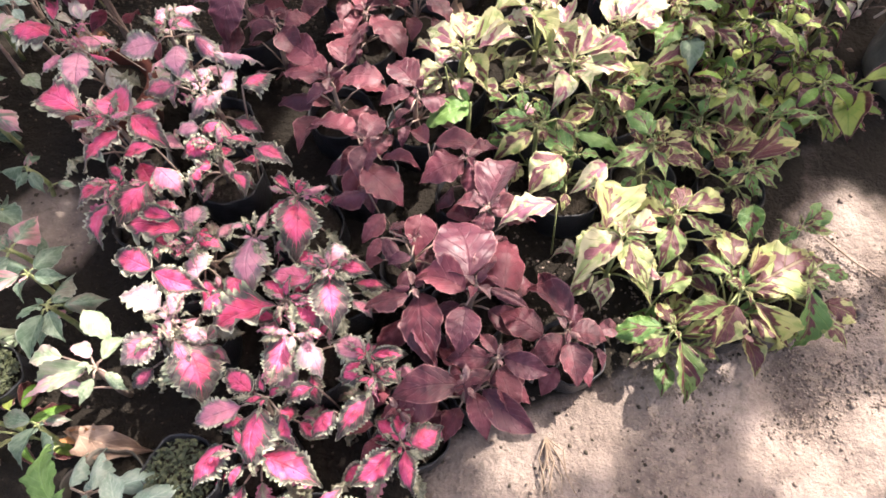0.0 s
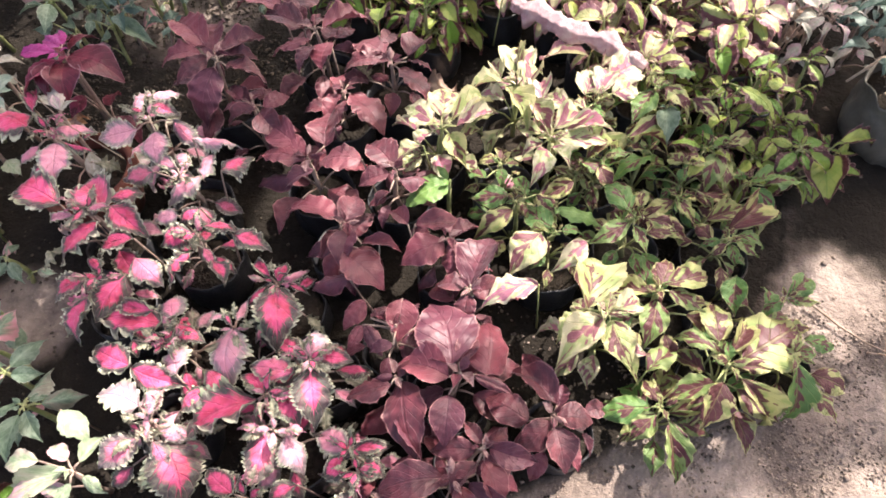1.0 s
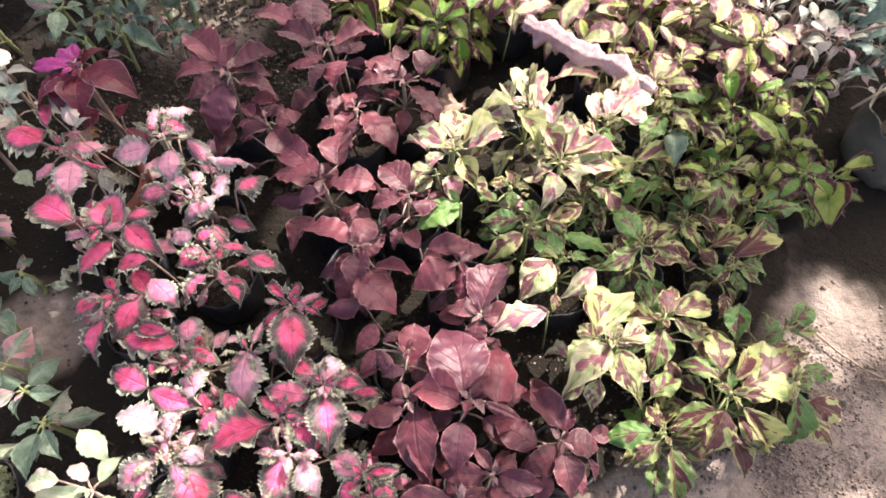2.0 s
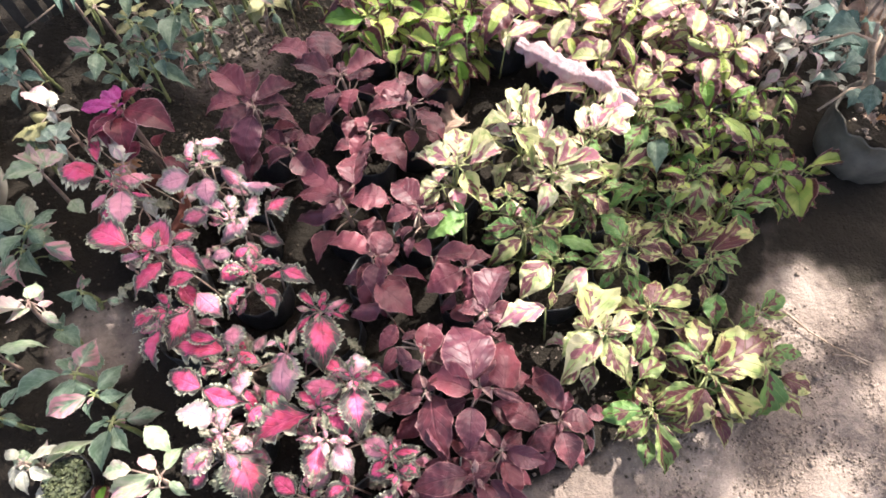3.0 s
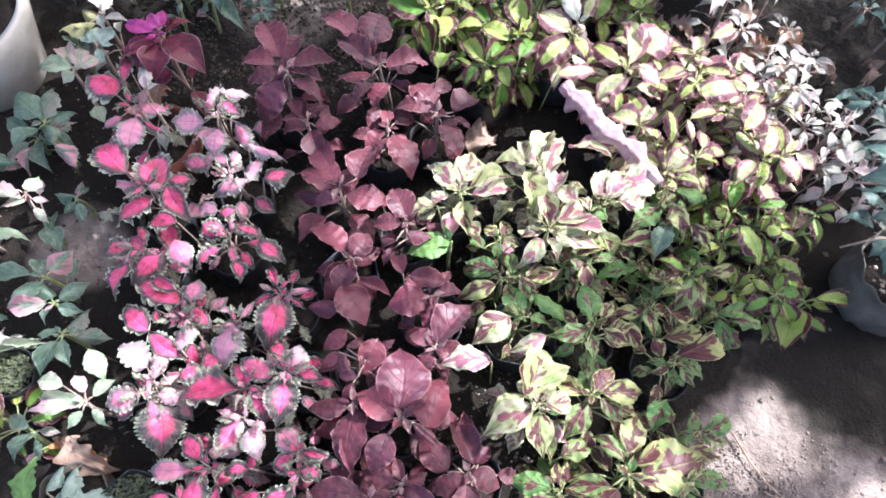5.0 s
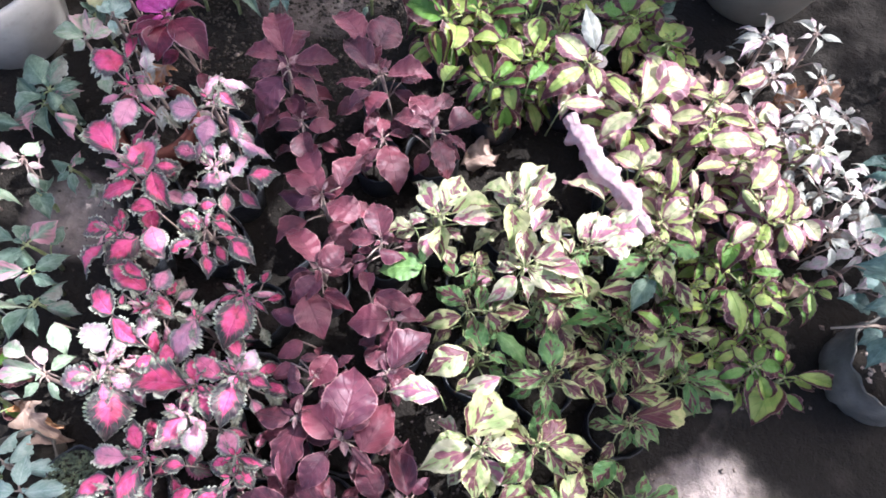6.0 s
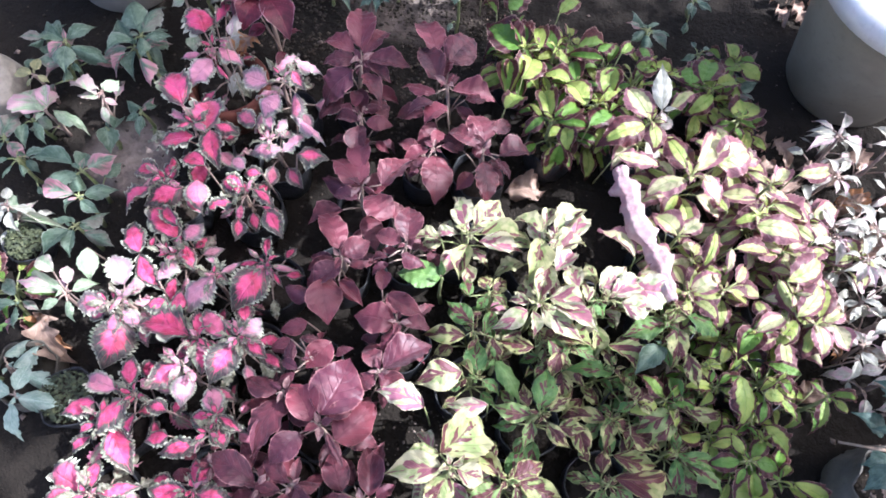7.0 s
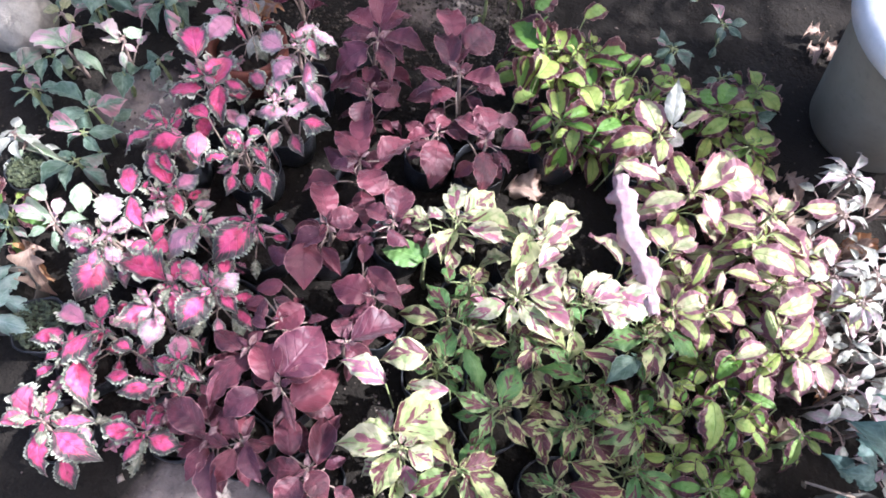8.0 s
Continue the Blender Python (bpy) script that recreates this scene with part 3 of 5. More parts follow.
# ---- plants ----
plant("red", (-0.302, 0.846, 0.172), [(-17, 19, 130, -7, 101, 65), (-23, 8, -173, -11, 66, 60), (-11, -1, -142, -11, 62, 50), (1, -20, -111, -41, 91, 60), (-4, 13, 95, -9, 79, 65), (11, 2, 5, -14, 51, 65), (17, -18, -18, -11, 65, 65), (5, 12, 35, -9, 74, 65)])
plant("red", (-0.247, 0.778, 0.145), [(9, -13, -160, -14, 51, 65), (17, -8, 42, -15, 48, 65), (13, -19, -48, -12, 57, 80), (-16, 4, 131, -16, 44, 65), (-17, -3, 180, -22, 32, 65), (1, 15, 70, -21, 34, 65)])
plant("red", (-0.158, 0.9, 0.176), [(-14, -4, 149, -8, 89, 65), (-54, 42, 149, -7, 100, 65), (-25, 40, 93, -8, 84, 80), (13, -3, 30, -9, 76, 70), (-4, -27, -168, -11, 64, 65), (3, -42, -117, -14, 50, 65), (26, -34, -104, -14, 50, 90), (-11, 8, 124, -12, 57, 65)])
plant("red", (-0.042, 0.852, 0.145), [(-9, 14, 143, -9, 73, 80), (-14, 41, 71, -14, 50, 65), (25, 10, 56, -11, 63, 90), (12, -16, -46, -10, 70, 70), (-9, 5, -175, -10, 67, 60), (24, 0, -7, -17, 42, 65), (0, 11, -158, -16, 44, 65)])
plant("red", (-0.114, 0.81, 0.13), [(-6, -5, -120, -14, 50, 65), (11, -9, -50, -8, 83, 75), (5, 13, 24, -21, 34, 65), (2, -18, -106, -14, 48, 65), (-18, -60, -110, -14, 48, 80), (-10, 8, 101, -16, 43, 65)])
plant("red", (0.042, 0.350, 0.142), [(-9, 9, 104, -6, 96, 84), (-1, 14, 65, -12, 46, 60), (31, -4, 81, -7, 82, 76), (-13, -4, 160, -9, 66, 74), (-14, -25, -98, -10, 58, 74), (15, -3, -24, -11, 52, 32)])
plant("red", (-0.034, 0.354, 0.128), [(-5, -10, -171, -10, 57, 66), (8, -5, -81, -6, 94, 58), (0, -47, -57, -10, 57, 40)])
plant("red", (-0.033, 0.414, 0.140), [(8, 36, -96, -11, 54, 78), (-39, 36, -128, -13, 45, 62), (-41, 2, -124, -17, 34, 52), (-38, 2, -62, -13, 44, 48), (-3, -25, -172, -18, 32, 52), (-31, 11, 37, -18, 32, 52)])
plant("red", (0.149, 0.307, 0.108), [(3, -2, -5, -12, 47, 80), (1, -14, -80, -11, 52, 82), (-4, -7, -146, -11, 53, 68), (6, 12, 133, -8, 74, 58), (-2, 31, 117, -10, 60, 52), (-29, -6, 144, -9, 62, 64), (32, -21, -74, -21, 28, 42)])
plant("red", (0.064, 0.267, 0.128), [(-7, -1, 177, -10, 55, 52), (6, 1, -16, -10, 58, 54), (0, 4, 123, -16, 36, 48), (3, 4, 39, -16, 36, 48), (0, -13, -76, -11, 55, 64), (-7, -15, -131, -12, 49, 55)])
plant("red", (-0.099, 0.558, 0.147), [(-11, 8, 153, -7, 85, 54), (-6, 5, 67, -11, 53, 72), (-8, -8, -121, -13, 46, 52), (7, -9, -101, -10, 57, 64), (-1, -44, -40, -8, 71, 84), (7, -80, -172, -11, 52, 54), (22, -31, -5, -11, 53, 42)])
plant("red", (0.033, 0.534, 0.140), [(-4, -3, -155, -9, 65, 80), (6, 1, 32, -13, 45, 68), (6, -6, -95, -13, 45, 68), (-41, 24, 8, -9, 67, 48), (-51, 24, 132, -14, 40, 62)])
plant("red", (-0.033, 0.635, 0.155), [(-2, 6, 126, -9, 65, 74), (-8, -3, -167, -12, 47, 64), (4, -17, 19, -13, 44, 64), (-8, -34, -144, -21, 28, 52), (-47, 22, 175, -9, 64, 80)])
plant("red", (-0.158, 0.675, 0.138), [(-1, 5, 151, -8, 68, 64), (-4, -6, 163, -7, 80, 64), (-18, 26, 136, -8, 72, 64), (10, -20, -158, -12, 47, 64), (22, 23, 89, -7, 78, 68)])
plant("red", (0.059, 0.459, 0.14), [(1, 7, 67, -8, 82, 75), (2, -4, 16, -13, 51, 70), (-7, 2, 163, -18, 39, 80), (-2, -7, -98, -19, 37, 80)])
plant("red", (0.029, 0.236, 0.125), [(-9, 2, -172, -9, 80, 65), (5, -6, -73, -13, 55, 50), (17, -4, -39, -9, 76, 50), (-7, 12, 117, -28, 25, 65)])
plant("red", (-0.048, 0.215, 0.1), [(44, 27, -149, -10, 67, 70), (18, 2, -165, -15, 47, 60)])
plant("pink", (-0.510, 0.705, 0.175), [(-35, 14, 157, -7, 81, 82), (5, 7, 11, -12, 50, 72), (14, -17, -87, -9, 63, 76), (-34, 40, 110, -8, 72, 35), (26, -20, -12, -13, 43, 28), (-10, -22, -138, -15, 37, 45)])
plant("pale", (-0.499, 0.734, 0.185), [(3, 3, 123, -8, 74, 32)])
plant("pink", (-0.435, 0.583, 0.158), [(-41, 13, 154, -6, 96, 62), (20, 3, 133, -7, 78, 85), (21, 20, 27, -13, 45, 70), (24, 10, -38, -8, 68, 66), (18, -16, -132, -8, 72, 88), (68, -44, -166, -11, 55, 78), (-21, -3, -176, -14, 42, 35)])
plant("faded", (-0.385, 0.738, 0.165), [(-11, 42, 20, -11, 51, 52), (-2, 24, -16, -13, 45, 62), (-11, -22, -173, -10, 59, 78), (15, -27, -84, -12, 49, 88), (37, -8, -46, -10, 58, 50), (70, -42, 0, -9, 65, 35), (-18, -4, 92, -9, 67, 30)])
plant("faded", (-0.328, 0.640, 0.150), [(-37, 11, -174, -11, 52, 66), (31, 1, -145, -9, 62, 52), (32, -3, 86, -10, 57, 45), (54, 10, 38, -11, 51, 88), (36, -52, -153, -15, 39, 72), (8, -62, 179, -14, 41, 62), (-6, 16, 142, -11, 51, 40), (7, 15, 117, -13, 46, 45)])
plant("pink", (-0.289, 0.546, 0.150), [(-9, 6, -162, -12, 48, 82), (3, 13, -5, -11, 50, 52), (45, -1, -18, -11, 53, 72), (0, -23, -126, -10, 57, 46), (22, -39, -54, -16, 36, 72), (-76, -31, -40, -11, 52, 82), (10, -19, -57, -19, 31, 50)])
plant("pink", (-0.402, 0.485, 0.150), [(-16, 2, -151, -11, 51, 78), (-9, -23, -97, -10, 59, 76), (31, 7, -116, -9, 67, 76), (76, -45, 163, -10, 56, 42), (-2, 14, 139, -15, 40, 45)])
plant("pink", (-0.309, 0.400, 0.140), [(-4, 24, 167, -6, 96, 52), (4, 26, -27, -12, 47, 66), (-33, -27, 151, -8, 68, 62), (-35, -29, -17, -9, 67, 58), (-40, 7, -71, -25, 23, 60)])
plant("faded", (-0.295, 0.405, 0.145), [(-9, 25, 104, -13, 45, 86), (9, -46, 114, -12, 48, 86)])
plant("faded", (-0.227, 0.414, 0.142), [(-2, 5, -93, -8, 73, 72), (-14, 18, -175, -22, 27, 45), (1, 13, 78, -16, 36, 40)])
plant("pink", (-0.185, 0.480, 0.135), [(1, -4, -84, -7, 82, 76), (8, 4, 32, -15, 39, 30), (-8, 9, 132, -12, 48, 35), (15, -2, -18, -19, 30, 35), (-11, -4, -138, -14, 40, 35)])
plant("pink", (-0.132, 0.369, 0.145), [(8, 6, -3, -13, 43, 64), (0, -7, -81, -9, 68, 82), (-16, -13, 165, -9, 63, 58)])
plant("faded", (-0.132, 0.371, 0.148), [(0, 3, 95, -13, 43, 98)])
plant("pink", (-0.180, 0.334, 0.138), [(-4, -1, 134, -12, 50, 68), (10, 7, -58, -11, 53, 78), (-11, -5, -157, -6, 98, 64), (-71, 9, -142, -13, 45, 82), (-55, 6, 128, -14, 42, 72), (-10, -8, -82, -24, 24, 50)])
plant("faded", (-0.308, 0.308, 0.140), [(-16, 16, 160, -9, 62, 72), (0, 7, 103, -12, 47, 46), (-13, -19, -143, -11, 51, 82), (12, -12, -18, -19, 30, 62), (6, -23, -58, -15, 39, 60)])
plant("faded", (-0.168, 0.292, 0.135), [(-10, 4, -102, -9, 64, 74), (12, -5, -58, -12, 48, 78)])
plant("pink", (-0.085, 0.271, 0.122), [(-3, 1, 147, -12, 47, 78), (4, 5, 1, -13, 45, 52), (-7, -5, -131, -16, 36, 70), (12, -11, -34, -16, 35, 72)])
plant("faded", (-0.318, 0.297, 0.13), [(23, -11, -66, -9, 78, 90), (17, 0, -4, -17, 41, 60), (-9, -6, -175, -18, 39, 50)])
plant("pink", (-0.191, 0.221, 0.132), [(-6, -10, -94, -8, 70, 78), (-27, -9, -165, -10, 58, 58), (17, -17, -66, -15, 38, 62), (52, 13, -155, -14, 41, 70), (-15, 5, 140, -11, 51, 62)])
plant("pink", (-0.211, 0.169, 0.105), [(13, -3, -21, -8, 75, 62), (-29, 8, -125, -10, 57, 68), (-4, -12, -117, -17, 35, 50)])
plant("pink", (-0.075, 0.247, 0.122), [(-5, 20, 150, -10, 60, 58), (-12, 0, 175, -16, 37, 60), (-2, -20, -129, -9, 63, 52), (-2, 5, -6, -18, 32, 82), (-43, -38, -132, -15, 39, 72), (-9, 24, 13, -12, 46, 40)])
plant("pink", (-0.044, 0.178, 0.100), [(-5, -6, -144, -9, 64, 58), (4, -6, -80, -11, 51, 48), (6, -2, 30, -12, 49, 84), (-3, 7, 85, -15, 38, 64), (-6, 7, 140, -16, 37, 62)])
plant("pink", (-0.15, 0.087, 0.105), [(-12, 0, -169, -10, 68, 80), (-4, 8, 138, -16, 43, 80), (6, 7, 51, -12, 57, 50), (-9, -10, -142, -12, 57, 50), (4, -3, -36, -10, 69, 60), (19, 2, 17, -9, 78, 60)])
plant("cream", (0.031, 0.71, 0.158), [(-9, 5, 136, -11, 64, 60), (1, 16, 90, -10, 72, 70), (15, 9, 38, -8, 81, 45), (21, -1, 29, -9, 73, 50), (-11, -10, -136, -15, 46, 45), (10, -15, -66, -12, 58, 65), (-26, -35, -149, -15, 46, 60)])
plant("variegated", (0.112, 0.66, 0.13), [(-4, 4, 149, -21, 34, 80), (2, 8, 76, -19, 36, 70), (2, -6, -97, -25, 28, 70), (8, 1, 10, -22, 32, 60), (-21, -23, 139, -18, 39, 60)])
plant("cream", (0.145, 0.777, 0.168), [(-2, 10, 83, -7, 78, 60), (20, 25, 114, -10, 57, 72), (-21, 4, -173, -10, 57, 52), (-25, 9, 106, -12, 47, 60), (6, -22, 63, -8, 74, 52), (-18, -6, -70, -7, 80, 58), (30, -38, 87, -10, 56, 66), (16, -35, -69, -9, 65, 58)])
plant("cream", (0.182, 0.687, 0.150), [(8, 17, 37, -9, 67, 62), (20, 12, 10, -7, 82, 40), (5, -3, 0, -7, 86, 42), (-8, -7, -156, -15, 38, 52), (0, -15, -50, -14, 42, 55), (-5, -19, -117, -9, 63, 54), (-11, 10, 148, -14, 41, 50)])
plant("variegated", (0.258, 0.664, 0.130), [(-24, 1, 30, -9, 67, 56), (-35, -5, -10, -10, 59, 52), (-7, -11, -73, -13, 46, 50), (6, 7, 14, -13, 43, 48)])
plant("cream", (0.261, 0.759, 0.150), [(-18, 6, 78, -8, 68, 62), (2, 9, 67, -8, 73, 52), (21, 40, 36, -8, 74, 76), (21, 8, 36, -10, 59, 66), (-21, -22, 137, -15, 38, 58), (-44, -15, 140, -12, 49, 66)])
plant("variegated", (0.253, 0.751, 0.145), [(-11, 1, -22, -15, 39, 76), (-4, -11, -83, -14, 42, 50)])
plant("blush", (0.256, 1.023, 0.160), [(-2, -10, -121, -7, 79, 66), (-5, 8, 147, -7, 82, 62), (2, 15, 98, -6, 102, 52), (23, 46, 62, -7, 82, 92), (19, 20, -29, -11, 55, 62), (-117, -43, 30, -7, 85, 38)])
plant("blush", (0.378, 1.037, 0.150), [(10, 22, -122, -8, 73, 62), (6, -20, 23, -6, 89, 58), (1, -75, 37, -9, 63, 52), (13, 37, 15, -10, 60, 45), (-40, -70, -75, -8, 75, 46), (-5, -80, -63, -14, 43, 44)])
plant("blush", (0.488, 0.951, 0.145), [(-17, 16, 73, -6, 93, 66), (-29, 9, -30, -9, 64, 54), (21, -29, 86, -6, 92, 50), (48, -21, -44, -10, 55, 72), (6, -42, -117, -10, 56, 55)])
plant("variegated", (0.357, 0.828, 0.13), [(-1, -7, -117, -34, 22, 50), (8, -1, 3, -29, 25, 50), (17, -4, 12, -10, 70, 60)])
plant("variegated", (0.357, 0.794, 0.13), [(-3, -3, -128, -10, 69, 60), (14, 4, -58, -10, 67, 65), (49, -23, -36, -12, 57, 50), (2, 7, 66, -14, 51, 40)])
plant("green", (0.37, 0.763, 0.12), [(0, 0, -98, -11, 64, 55), (3, 6, 6, -16, 43, 50)])
plant("variegated", (0.128, 0.596, 0.13), [(-8, 11, 174, -12, 56, 60), (-4, -13, -147, -10, 70, 50), (15, 6, 106, -13, 52, 50), (13, -5, -75, -22, 32, 60), (30, 11, -49, -14, 50, 50)])
plant("variegated", (0.221, 0.653, 0.112), [(-5, -13, -154, -11, 61, 50), (-2, 5, 71, -20, 36, 50), (10, 2, 42, -16, 45, 50), (8, -5, -57, -27, 27, 50)])
plant("fresh", (0.181, 0.582, 0.13), [(1, -1, -20, -10, 73, 40)])
plant("variegated", (0.277, 0.551, 0.152), [(-5, 7, 111, -10, 67, 60), (-8, -7, -156, -11, 62, 45), (-4, -14, -70, -16, 43, 50), (13, -3, -10, -14, 49, 50), (10, 12, 71, -15, 45, 50), (1, 12, 87, -18, 40, 50)])
plant("variegated", (0.294, 0.453, 0.13), [(-9, 0, 167, -13, 53, 60), (5, 8, 63, -12, 57, 60), (-3, -11, -112, -11, 66, 55), (14, 0, -31, -13, 52, 50), (14, 9, 18, -9, 74, 50)])
plant("cream", (0.221, 0.417, 0.15), [(-23, 5, 91, -8, 91, 85), (8, 3, 17, -15, 46, 80), (-7, -6, -137, -8, 84, 60), (2, -9, -72, -10, 66, 60), (-78, 41, -163, -9, 78, 55), (-67, 115, -129, -9, 73, 65), (-10, 100, -143, -11, 63, 50), (-22, 4, -139, -12, 57, 50)])
plant("variegated", (0.176, 0.541, 0.135), [(-3, 6, 127, -11, 60, 60), (-8, 1, 173, -21, 33, 50), (7, 2, 5, -19, 37, 50), (-13, -10, -86, -37, 20, 50)])
plant("variegated", (0.329, 0.687, 0.115), [(4, -7, -152, -9, 76, 45), (-27, 26, -7, -10, 71, 60), (-3, -1, 138, -18, 38, 50)])
plant("variegated", (0.384, 0.666, 0.108), [(0, 6, 65, -17, 40, 70), (-5, 3, 119, -20, 35, 70), (6, -1, 21, -19, 36, 50), (-4, -7, -114, -29, 25, 70)])
plant("variegated", (0.444, 0.703, 0.095), [(-6, 5, 126, -14, 51, 50), (8, 3, 33, -10, 72, 35), (-5, -10, -115, -10, 69, 60), (1, 9, 78, -17, 42, 50), (-1, -8, -94, -10, 66, 50)])
plant("variegated", (0.373, 0.632, 0.075), [(-5, 2, -63, -12, 57, 50), (-6, -6, -163, -11, 62, 40), (6, -1, 15, -17, 41, 50), (-40, -36, -37, -12, 60, 60), (24, -8, 21, -10, 71, 60)])
plant("variegated", (0.476, 0.651, 0.08), [(0, 4, 127, -19, 37, 50), (7, -3, 29, -9, 74, 35), (23, -8, 4, -9, 77, 40), (5, -9, -57, -12, 56, 40), (-74, -64, 26, -9, 76, 50)])
plant("variegated", (0.414, 0.541, 0.105), [(4, 14, 40, -8, 91, 55), (-12, -2, -178, -24, 30, 50), (0, -8, -84, -22, 32, 50), (10, -3, -37, -18, 38, 50), (-5, -7, -151, -21, 33, 40), (13, 4, -15, -16, 44, 50)])
plant("variegated", (0.369, 0.363, 0.105), [(-8, 16, 149, -11, 61, 50), (19, 7, 29, -6, 114, 70), (11, -18, -51, -40, 83, 50), (-11, -22, -123, -11, 65, 75), (-21, -22, -164, -10, 68, 50), (7, 14, 52, -11, 62, 50), (10, -3, 1, -12, 56, 40)])
plant("variegated", (0.284, 0.318, 0.088), [(-7, -7, -142, -14, 51, 60), (5, -15, -82, -34, 83, 50), (-2, 8, 109, -18, 39, 50), (-13, 1, -177, -10, 71, 50), (-10, 46, 37, -11, 63, 60)])
plant("variegated", (0.453, 0.372, 0.1), [(2, -8, -85, -47, 94, 50), (20, 21, -7, -14, 51, 50)])
plant("variegated", (0.46, 0.446, 0.11), [(5, 4, 40, -11, 61, 60), (4, -6, 6, -14, 49, 50), (-3, -2, -153, -20, 36, 50), (-53, 35, -102, -13, 54, 70), (-97, -55, 80, -10, 67, 60)])
plant("bordered", (-0.116, 1.088, 0.124), [(-8, -6, 168, -7, 94, 80), (20, 18, 137, -10, 69, 60), (33, -58, 105, -9, 80, 85), (-15, -67, -123, -17, 42, 60), (-16, -41, -52, -9, 73, 60)])
plant("bordered", (-0.072, 1.124, 0.128), [(1, -2, 149, -10, 71, 60), (-3, 0, -5, -15, 48, 50), (80, 38, -157, -9, 74, 40), (64, 46, 85, -12, 56, 60)])
plant("bordered", (0.013, 0.982, 0.14), [(-78, -34, 84, -11, 62, 80), (-16, -6, -103, -14, 51, 60), (-6, 0, 133, -9, 76, 60), (2, -1, 77, -9, 74, 60), (7, 1, 37, -10, 66, 50), (27, 10, -59, -14, 49, 80), (36, -33, -60, -84, 78, 60)])
plant("bordered", (0.055, 1.059, 0.14), [(-14, -14, 150, -9, 75, 70), (-24, 86, -62, -10, 71, 80), (13, -45, 75, -10, 72, 70), (6, 12, 82, -11, 61, 50)])
plant("blush", (0.15, 1.076, 0.158), [(-4, -14, -121, -8, 89, 70), (4, -3, -51, -13, 52, 85), (-7, 4, 147, -8, 82, 70), (14, 41, 76, -9, 81, 35), (-27, 18, 27, -22, 33, 80)])
plant("bordered", (0.085, 1.177, 0.148), [(-19, -10, 44, -13, 52, 80), (-54, -3, 85, -15, 47, 60), (-38, -37, -108, -20, 35, 60)])
plant("bordered", (0.196, 1.245, 0.112), [(-33, -12, 118, -10, 70, 90), (-18, 5, 100, -9, 76, 90), (4, 19, 55, -11, 61, 80), (10, -7, -105, -11, 61, 70), (14, 64, 107, -10, 67, 80), (-13, -6, 180, -13, 54, 50)])
plant("bordered", (0.271, 1.23, 0.108), [(-13, -7, 72, -9, 75, 90), (-2, -7, 20, -15, 46, 70), (-12, -21, -139, -28, 26, 70), (1, -27, -19, -24, 30, 70)])
plant("blush", (0.371, 1.106, 0.145), [(-1, 0, 171, -14, 51, 50), (8, 7, 91, -13, 55, 60), (28, 49, 52, -9, 80, 50), (0, -11, 8, -14, 51, 50)])
plant("blush", (0.388, 1.071, 0.128), [(-4, 14, -106, -10, 67, 75), (0, 14, 14, -8, 84, 60), (-20, 14, -149, -9, 73, 50), (-2, -6, -15, -16, 44, 50), (-49, -42, 157, -14, 49, 60)])
plant("blush", (0.294, 0.919, 0.152), [(2, 2, 165, -12, 58, 85), (-35, -75, 172, -9, 74, 60), (-20, -43, 30, -20, 36, 70), (9, -59, -130, -17, 41, 50), (2, 8, 73, -12, 58, 60)])
plant("blush", (0.4, 0.898, 0.13), [(3, -9, -151, -13, 52, 90), (8, 6, 6, -17, 41, 90), (83, 51, -148, -23, 31, 70), (79, 2, 140, -18, 40, 70), (11, 24, 92, -15, 48, 60), (-11, 5, 151, -23, 31, 50)])
plant("blush", (0.479, 1.031, 0.125), [(1, 44, 176, -11, 60, 60), (-31, -6, -158, -12, 58, 40), (-4, -35, -163, -21, 34, 60), (9, 6, 65, -14, 51, 70), (8, -6, -93, -16, 45, 60), (24, -9, -65, -11, 65, 60), (35, -13, -21, -12, 58, 50), (29, -52, -177, -16, 43, 60)])
plant("bordered", (0.475, 0.866, 0.13), [(-7, -4, 68, -10, 72, 70), (2, 13, -93, -11, 61, 80), (40, 59, -93, -12, 56, 70), (-15, 3, -99, -20, 35, 60)])
plant("blush", (0.539, 0.932, 0.14), [(3, -1, -82, -12, 57, 80), (27, 19, -24, -16, 44, 80), (11, 10, 69, -13, 55, 60), (-4, 0, 154, -23, 30, 50), (11, -2, -44, -20, 35, 60), (1, 14, 97, -10, 71, 60)])
plant("bordered", (0.436, 0.774, 0.13), [(23, 9, -171, -21, 34, 80), (18, 16, 88, -18, 38, 60), (15, -1, -65, -33, 22, 60)])
plant("bordered", (0.534, 0.818, 0.13), [(-48, -27, -54, -9, 80, 70), (-7, -27, 32, -15, 47, 60), (25, 34, -167, -13, 54, 50), (2, 11, -12, -20, 35, 70), (-1, 5, -109, -21, 33, 50)])
plant("bordered", (0.61, 0.851, 0.12), [(-1, -7, -70, -14, 48, 60), (0, 4, 31, -12, 58, 40), (-8, 1, 157, -25, 29, 60), (10, 2, 5, -19, 36, 50)])
plant("bordered", (0.573, 0.746, 0.082), [(-7, 22, -11, -10, 66, 75), (-36, -26, -130, -19, 37, 60), (2, -15, -14, -12, 56, 40), (-8, 0, 162, -25, 29, 50)])
plant("bordered", (0.623, 0.714, 0.07), [(-11, -12, -101, -9, 77, 85), (20, 12, 9, -10, 72, 45), (0, 5, 69, -18, 38, 50)])
plant("bordered", (-0.163, 1.128, 0.12), [(40, -37, 145, -9, 78, 70), (-29, 21, 105, -8, 86, 60), (-45, -2, 159, -14, 49, 50), (46, 76, 81, -10, 71, 60), (45, -62, -66, -10, 72, 60), (18, -47, -128, -21, 33, 60)])
